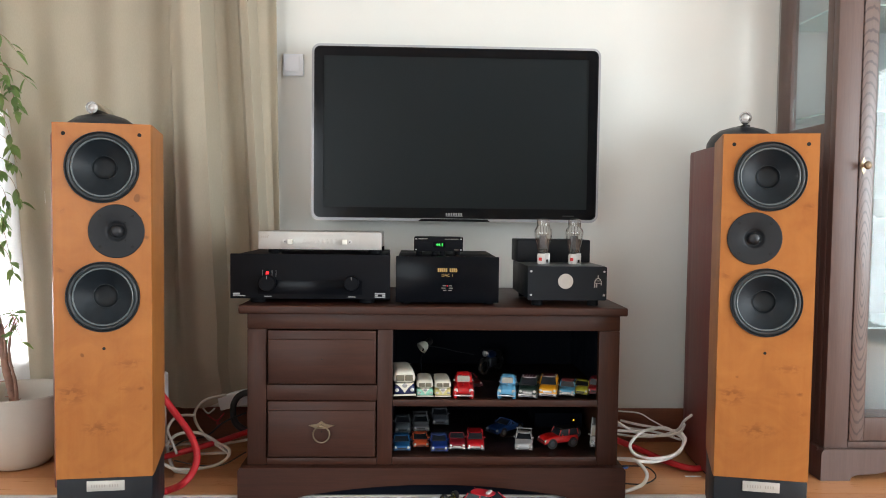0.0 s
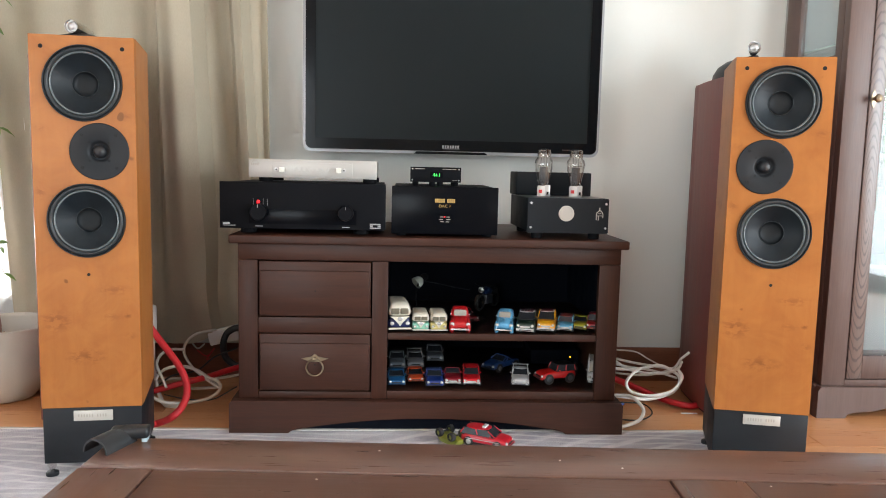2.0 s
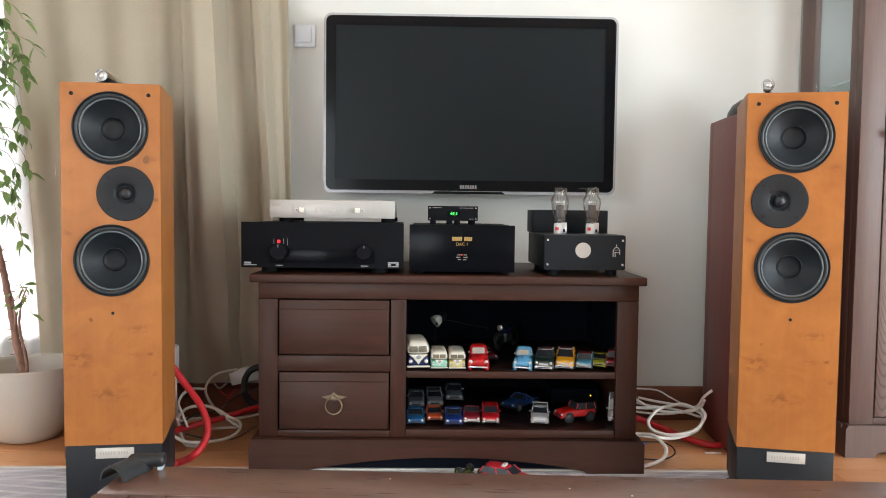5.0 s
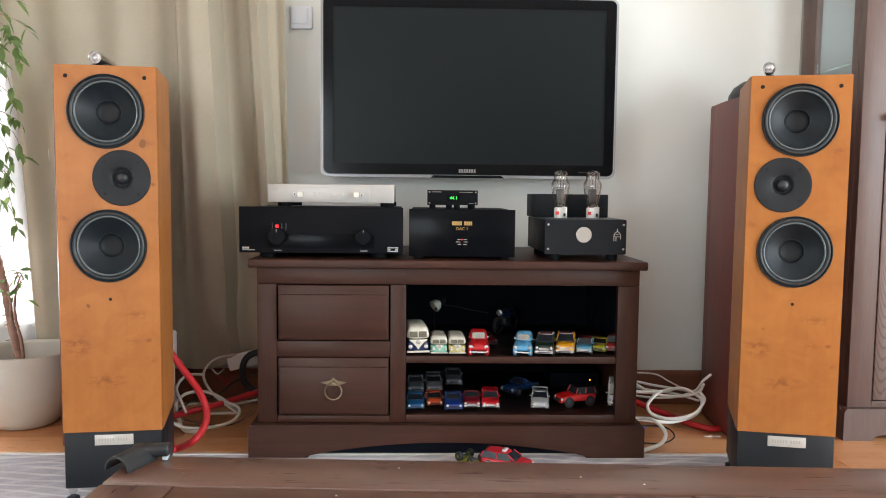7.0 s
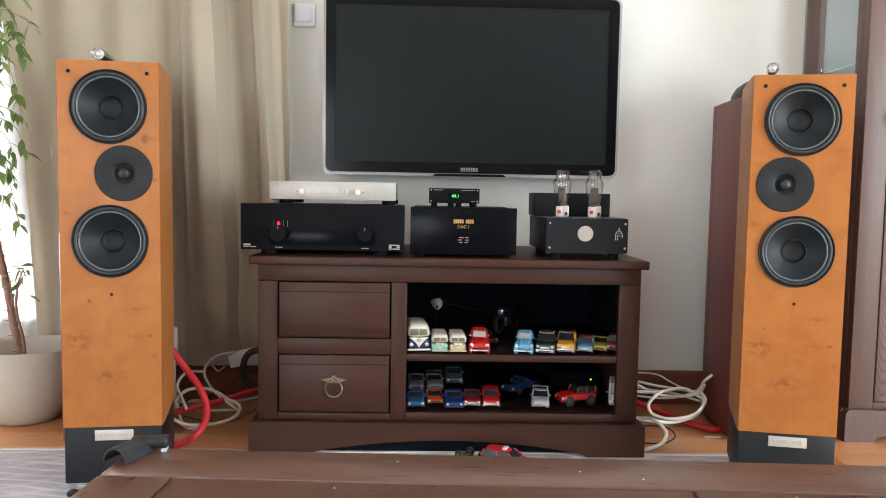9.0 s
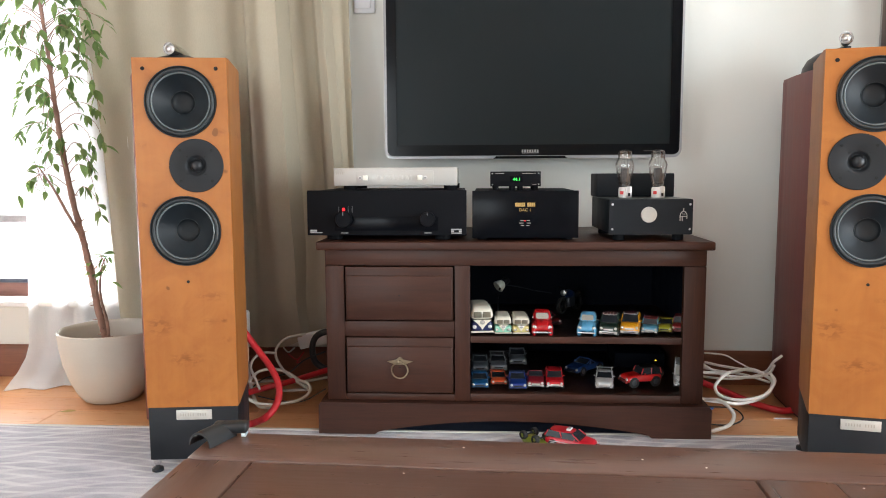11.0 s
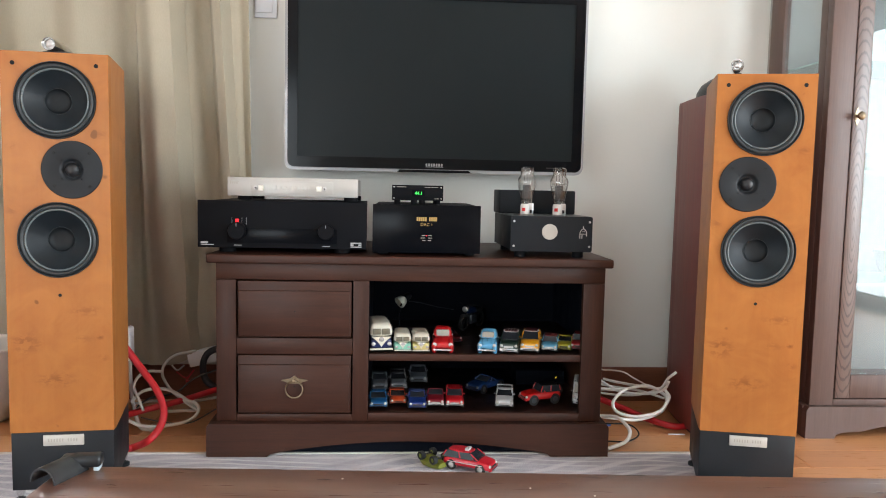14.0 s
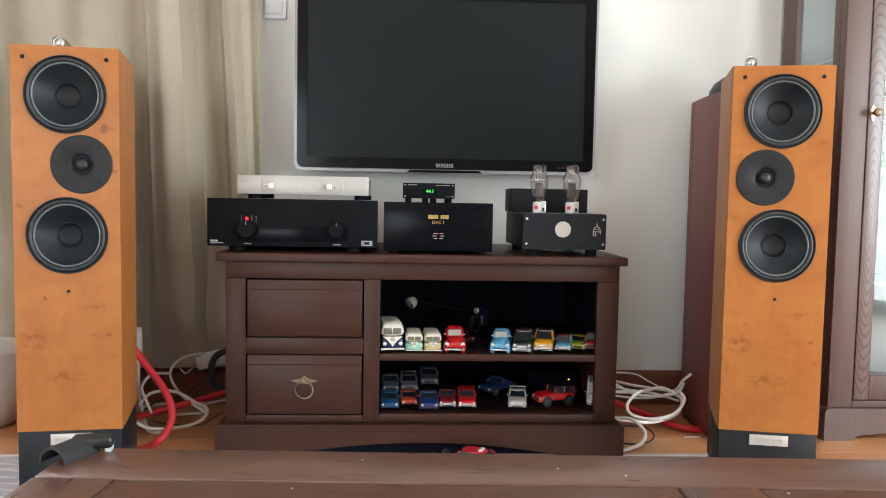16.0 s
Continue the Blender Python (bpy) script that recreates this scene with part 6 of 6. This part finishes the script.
def toy_buggy():
    t = thing("toy_buggy", "olive green toy buggy lying on its back", "toy car", (0.327, 2.135, 0.0075), 40)
    g = paint((0.20, 0.22, 0.03))
    part("body", loft([(-0.035, 0.004, 0.016, 0.014, 0.010), (-0.01, 0.002, 0.022, 0.020, 0.015), (0.02, 0.002, 0.024, 0.020, 0.015), (0.038, 0.006, 0.020, 0.014, 0.010)]), g, t)
    for x in (-0.020, 0.020):
        for y in (-0.022, 0.024):
            m = Matrix.Translation((x, y, 0.026)) @ Matrix.Rotation(radians(90), 4, "Z")
            w = part("wheel", lathe([(0.006, -0.006), (0.0105, -0.006), (0.0115, -0.003), (0.0115, 0.003), (0.0105, 0.006), (0.006, 0.006)], 16, m), TYRE, t)
            part("hub", lathe([(0, -0.005), (0.0062, -0.004), (0.0062, 0.004), (0, 0.005)], 12, m), g, w)
    part("axle", tube([(-0.018, -0.022, 0.026), (0.018, -0.022, 0.026)], 0.002, 6, 1), TYRE, t)
    part("axle", tube([(-0.018, 0.024, 0.026), (0.018, 0.024, 0.026)], 0.002, 6, 1), TYRE, t)


toy_buggy()


# ---- cables ----
def cable(name, pts, r, material, label, n=8):
    return tagged(part(name, tube(pts, r, 10, n), material), label, "cable")


cable("red_speaker_cable", [(-0.531, 2.33, 0.282), (-0.479, 2.32, 0.217), (-0.43, 2.3, 0.16), (-0.405, 2.28, 0.11), (-0.406, 2.25, 0.071), (-0.428, 2.22, 0.044), (-0.478, 2.257, 0.013), (-0.506, 2.226, 0.013)], 0.0100, CABLERED, "thick red sleeved speaker cable bowing to the floor")
cable("red_speaker_cable", [(-0.56, 2.42, 0.049), (-0.487, 2.44, 0.066), (-0.414, 2.48, 0.077), (-0.327, 2.55, 0.091), (-0.284, 2.6, 0.089)], 0.0092, CABLERED, "thick red sleeved speaker cable behind the cabinet")
cable("red_speaker_cable", [(0.882, 2.6, 0.056), (0.962, 2.55, 0.033), (1.017, 2.491, 0.02), (1.081, 2.44, 0.013), (1.14, 2.453, 0.013)], 0.0100, CABLERED, "thick red sleeved speaker cable along the floor")


cable("white_cable", [(0.914, 2.7, 0.125), (0.983, 2.673, 0.125), (1.02, 2.647, 0.108), (1.071, 2.62, 0.083)], 0.0026, CABLEWHITE, "thin white cable against the skirting")
cable("white_cable", [(0.918, 2.66, 0.103), (0.962, 2.62, 0.101), (1.036, 2.58, 0.098), (1.07, 2.54, 0.105), (1.078, 2.5, 0.146), (1.1, 2.49, 0.17)], 0.0042, CABLEWHITE, "white cable rising beside the cherry speaker")
cable("white_cable", [(0.88, 2.6, 0.085), (0.962, 2.578, 0.09), (1.027, 2.555, 0.109), (1.068, 2.532, 0.095), (1.082, 2.51, 0.078), (1.054, 2.488, 0.042), (0.976, 2.465, 0.026), (0.91, 2.442, 0.036), (0.83, 2.42, 0.052)], 0.0053, CABLEWHITE, "thick white cable coiled in a wide loop")
cable("white_cable", [(0.88, 2.635, 0.118), (0.935, 2.592, 0.088), (0.97, 2.564, 0.083), (1.033, 2.536, 0.088), (1.07, 2.508, 0.11), (1.073, 2.48, 0.142)], 0.0044, CABLEWHITE, "white cable crossing the coil")
cable("white_cable", [(0.82, 2.405, 0.056), (0.849, 2.4, 0.057), (0.882, 2.372, 0.062), (0.904, 2.344, 0.045), (0.904, 2.316, 0.032), (0.88, 2.288, 0.016), (0.821, 2.253, 0.01)], 0.0054, CABLEWHITE, "thick white cable drooping to the floor")
cable("white_cable", [(0.955, 2.52, 0.108), (0.925, 2.5, 0.097), (0.903, 2.492, 0.069), (0.917, 2.476, 0.044), (0.968, 2.452, 0.04), (1.035, 2.448, 0.057), (1.066, 2.452, 0.097), (1.06, 2.47, 0.118)], 0.0050, CABLEWHITE, "white cable looping round the coil")
cable("white_cable", [(0.88, 2.645, 0.064), (0.95, 2.62, 0.06), (1.02, 2.6, 0.066), (1.09, 2.6, 0.085)], 0.0036, CABLEWHITE, "thin white cable low behind the coil")
cable("white_cable", [(0.88, 2.66, 0.092), (0.95, 2.645, 0.08), (1.03, 2.62, 0.074), (1.1, 2.58, 0.06)], 0.0038, CABLEWHITE, "white cable behind the coil")
cable("grey_cable", [(-0.5, 2.4, 0.07), (-0.521, 2.42, 0.101), (-0.54, 2.44, 0.129), (-0.534, 2.46, 0.153), (-0.512, 2.48, 0.165), (-0.477, 2.5, 0.16)], 0.0042, CABLEGREY, "pale grey cable arching from the floor")
cable("grey_cable", [(-0.36, 2.46, 0.05), (-0.413, 2.48, 0.08), (-0.452, 2.5, 0.104), (-0.482, 2.52, 0.142), (-0.482, 2.54, 0.172), (-0.455, 2.56, 0.196), (-0.4, 2.585, 0.205)], 0.0042, CABLEGREY, "pale grey cable arching over the floor")
cable("grey_cable", [(-0.541, 2.42, 0.088), (-0.513, 2.433, 0.117), (-0.469, 2.447, 0.122), (-0.43, 2.46, 0.108), (-0.385, 2.472, 0.072), (-0.374, 2.487, 0.047), (-0.411, 2.5, 0.04), (-0.47, 2.505, 0.035)], 0.0046, CABLEGREY, "coiled pale grey cable")
cable("grey_cable", [(-0.52, 2.34, 0.06), (-0.489, 2.35, 0.042), (-0.432, 2.366, 0.036), (-0.373, 2.382, 0.045), (-0.345, 2.398, 0.066), (-0.353, 2.414, 0.086), (-0.394, 2.43, 0.094)], 0.0048, CABLEGREY, "coiled pale grey cable")
cable("grey_cable", [(-0.56, 2.5, 0.06), (-0.5, 2.51, 0.066), (-0.45, 2.52, 0.058), (-0.38, 2.53, 0.062), (-0.3, 2.54, 0.075)], 0.0040, CABLEGREY, "pale grey cable along the floor")
cable("black_cable", [(-0.548, 2.48, 0.054), (-0.516, 2.51, 0.075), (-0.449, 2.54, 0.084), (-0.403, 2.57, 0.119), (-0.338, 2.6, 0.142)], 0.0026, CABLEBLK, "thin black cable on the floor")
cable("black_cable", [(-0.326, 2.6, 0.21), (-0.35, 2.6, 0.204), (-0.371, 2.6, 0.188), (-0.382, 2.6, 0.155), (-0.375, 2.6, 0.111), (-0.348, 2.6, 0.087), (-0.321, 2.6, 0.081)], 0.0105, CABLEBLK, "thick black mains cable arching by the cabinet")
cable("thin_wire", [(-0.514, 2.42, 0.043), (-0.445, 2.42, 0.029), (-0.372, 2.42, 0.029), (-0.299, 2.42, 0.069)], 0.002, CABLEBLK, "thin black wire on the floor")
cable("thin_wire", [(-0.497, 2.66, 0.14), (-0.479, 2.66, 0.124), (-0.457, 2.66, 0.14)], 0.0028, PORCELAIN, "thin white wire by the skirting")
cable("thin_wire", [(-0.482, 2.66, 0.118), (-0.45, 2.655, 0.1), (-0.424, 2.65, 0.127), (-0.447, 2.645, 0.093), (-0.434, 2.64, 0.095)], 0.002, CABLERED, "thin red wire by the skirting")
cable("thin_wire", [(0.80, 2.40, 0.030), (0.86, 2.40, 0.034), (0.93, 2.40, 0.030), (0.945, 2.36, 0.015), (0.90, 2.33, 0.004), (0.83, 2.335, 0.004)], 0.0022, CABLEBLK, "thin black signal wire")
jk = thing("cable_plug", "blue and steel phono plug on the floor", "plug", (0.84, 2.41, 0.026), 10)
part("sleeve", lathe([(0.0055, 0), (0.006, 0.004), (0.006, 0.03), (0.004, 0.036), (0, 0.036)], 16, Matrix.Rotation(radians(-90), 4, "Z")), PLUGBLUE, jk)
part("shell", lathe([(0.0035, -0.020), (0.0055, -0.018), (0.0055, 0.0), (0, 0.0)], 16, Matrix.Rotation(radians(-90), 4, "Z")), STEEL, jk)
tagged(part("floor_card", boxed(1.05, 1.10, 2.397, 2.407, 0.0005, 0.002, 0.0004), SOCKET), "pale flat strip lying under the red cable", "strip")

# Clutter between the left speaker and the cabinet.
ps = thing("power_strip", "white power strip on the wall behind the cabinet", "power strip", (-0.392, 2.655, 0.171), 0)
bm = boxed(-0.050, 0.056, -0.012, 0.02, -0.024, 0.024, 0.004)
bmesh.ops.rotate(bm, cent=(0, 0, 0), matrix=Matrix.Rotation(radians(-14), 3, "Y"), verts=bm.verts[:])
part("case", bm, SOCKET, ps)
part("bracket", boxed(-0.02, 0.02, 0.02, 0.115, -0.015, 0.015, 0.002), SOCKET, ps)
pp = thing("mains_adapter", "white adapter on the skirting beside the speaker", "adapter", (-0.553, 2.45, 0.0), 0)
part("case", boxed(-0.014, 0.005, -0.02, 0.03, 0.205, 0.305, 0.009, 3), SOCKET, pp)
part("socket_slot", boxed(-0.004, 0.002, -0.0208, -0.018, 0.235, 0.262), DARKHOLE, pp)
part("lead", tube([(-0.003, 0.005, 0.206), (0.0, 0.01, 0.10), (0.03, -0.01, 0.01), (0.09, -0.03, 0.0065)], 0.006, 8, 6), CABLEGREY, pp)

# ---- things on the coffee table ----
gx, gy, gz = on_table(0.012, -0.028)
gd = thing("phone_cradle", "dark grey plastic cradle with an arched end, on the table corner", "gadget", (gx, gy, gz), 8)
arc = [(0.0158 * math.cos(radians(a)), 0.0165 * math.sin(radians(a))) for a in range(0, 181, 12)]
arc = arc + [(x * 0.88, z * 0.86) for x, z in arc[::-1]]
bm = prism([(x - 0.002, z + 0.0002) for x, z in arc], -0.026, 0.020)
bmesh.ops.rotate(bm, cent=(0, 0, 0), matrix=Matrix.Rotation(radians(-28), 3, "Z"), verts=bm.verts[:])
part("arched_shell", bm, GADGET, gd)
part("bar", boxed(-0.006, 0.035, 0.004, 0.023, 0.004, 0.0165, 0.004, 3), GADGET, gd)
part("foot_pad", boxed(0.027, 0.033, 0.006, 0.021, 0.0, 0.0045, 0.001), PALEBLUE, gd)
bw = thing("pale_blue_lid", "pale blue curved plastic piece by the speaker on the rug", "lid", (0.985, 1.80, 0.0075), -6)
lid = [(-0.055, 0.0), (0.055, 0.0), (0.05, 0.010), (0.02, 0.024), (-0.02, 0.030), (-0.052, 0.031)]
part("shell", prism(lid, 0.0, 0.05), PALEBLUE, bw)
rc = random.Random(8)
for x, y in ((0.302, -0.028), (0.497, -0.045), (0.560, -0.062), (0.246, -0.105), (0.42, -0.20), (0.70, -0.10), (0.36, -0.30)):
    c = bmesh.new()
    bmesh.ops.create_icosphere(c, subdivisions=1, radius=0.0011)
    bmesh.ops.scale(c, vec=(1.2, 0.9, 0.6), verts=c.verts[:])
    px, py, pz = on_table(x, y)
    bmesh.ops.translate(c, vec=(px, py, pz + 0.0005), verts=c.verts[:])
    tagged(part("crumb", c, CRUMB), "pale crumb on the table top", "crumb", "crumbs on the table")

# Seat by the window, only its end in view.
st = thing("grey_stool", "low grey upholstered seat by the window", "seat", (-1.72, 2.50, 0.0))
part("cushion", boxed(-0.26, 0.150, -0.20, 0.20, 0.538, 0.658, 0.012, 3), CUSHION, st)
for x in (-0.23, 0.05):
    for y in (-0.17, 0.17):
        part("leg", tube([(x, y, 0.0), (x, y, 0.539)], 0.011, 10, 1), SILLPAINT, st)


# ---- floor planks ----
rnd = random.Random(11)
plank_meshes = {}
PW, PL = 0.126, 1.24
rows = int((YN + 0.015 - YB) / PW) + 1
for k in range(rows):
    y0 = YN - 0.002 - (k + 1) * PW
    x = XL - rnd.choice((0.0, 0.31, 0.62, 0.93))
    while x < XR - 0.01:
        x0, x1 = max(x, XL), min(x + PL, XR)
        key = round(x1 - x0, 3)
        if key not in plank_meshes:
            plank_meshes[key] = mesh_of("plank", boxed(0.0006, key - 0.0006, 0.0005, PW - 0.0005, -0.012, 0.0, 0.0008, 1), PLANK)
        ob = new("plank", plank_meshes[key])
        ob.parent = floor
        ob.location = (x0, y0, 0)
        x += PL
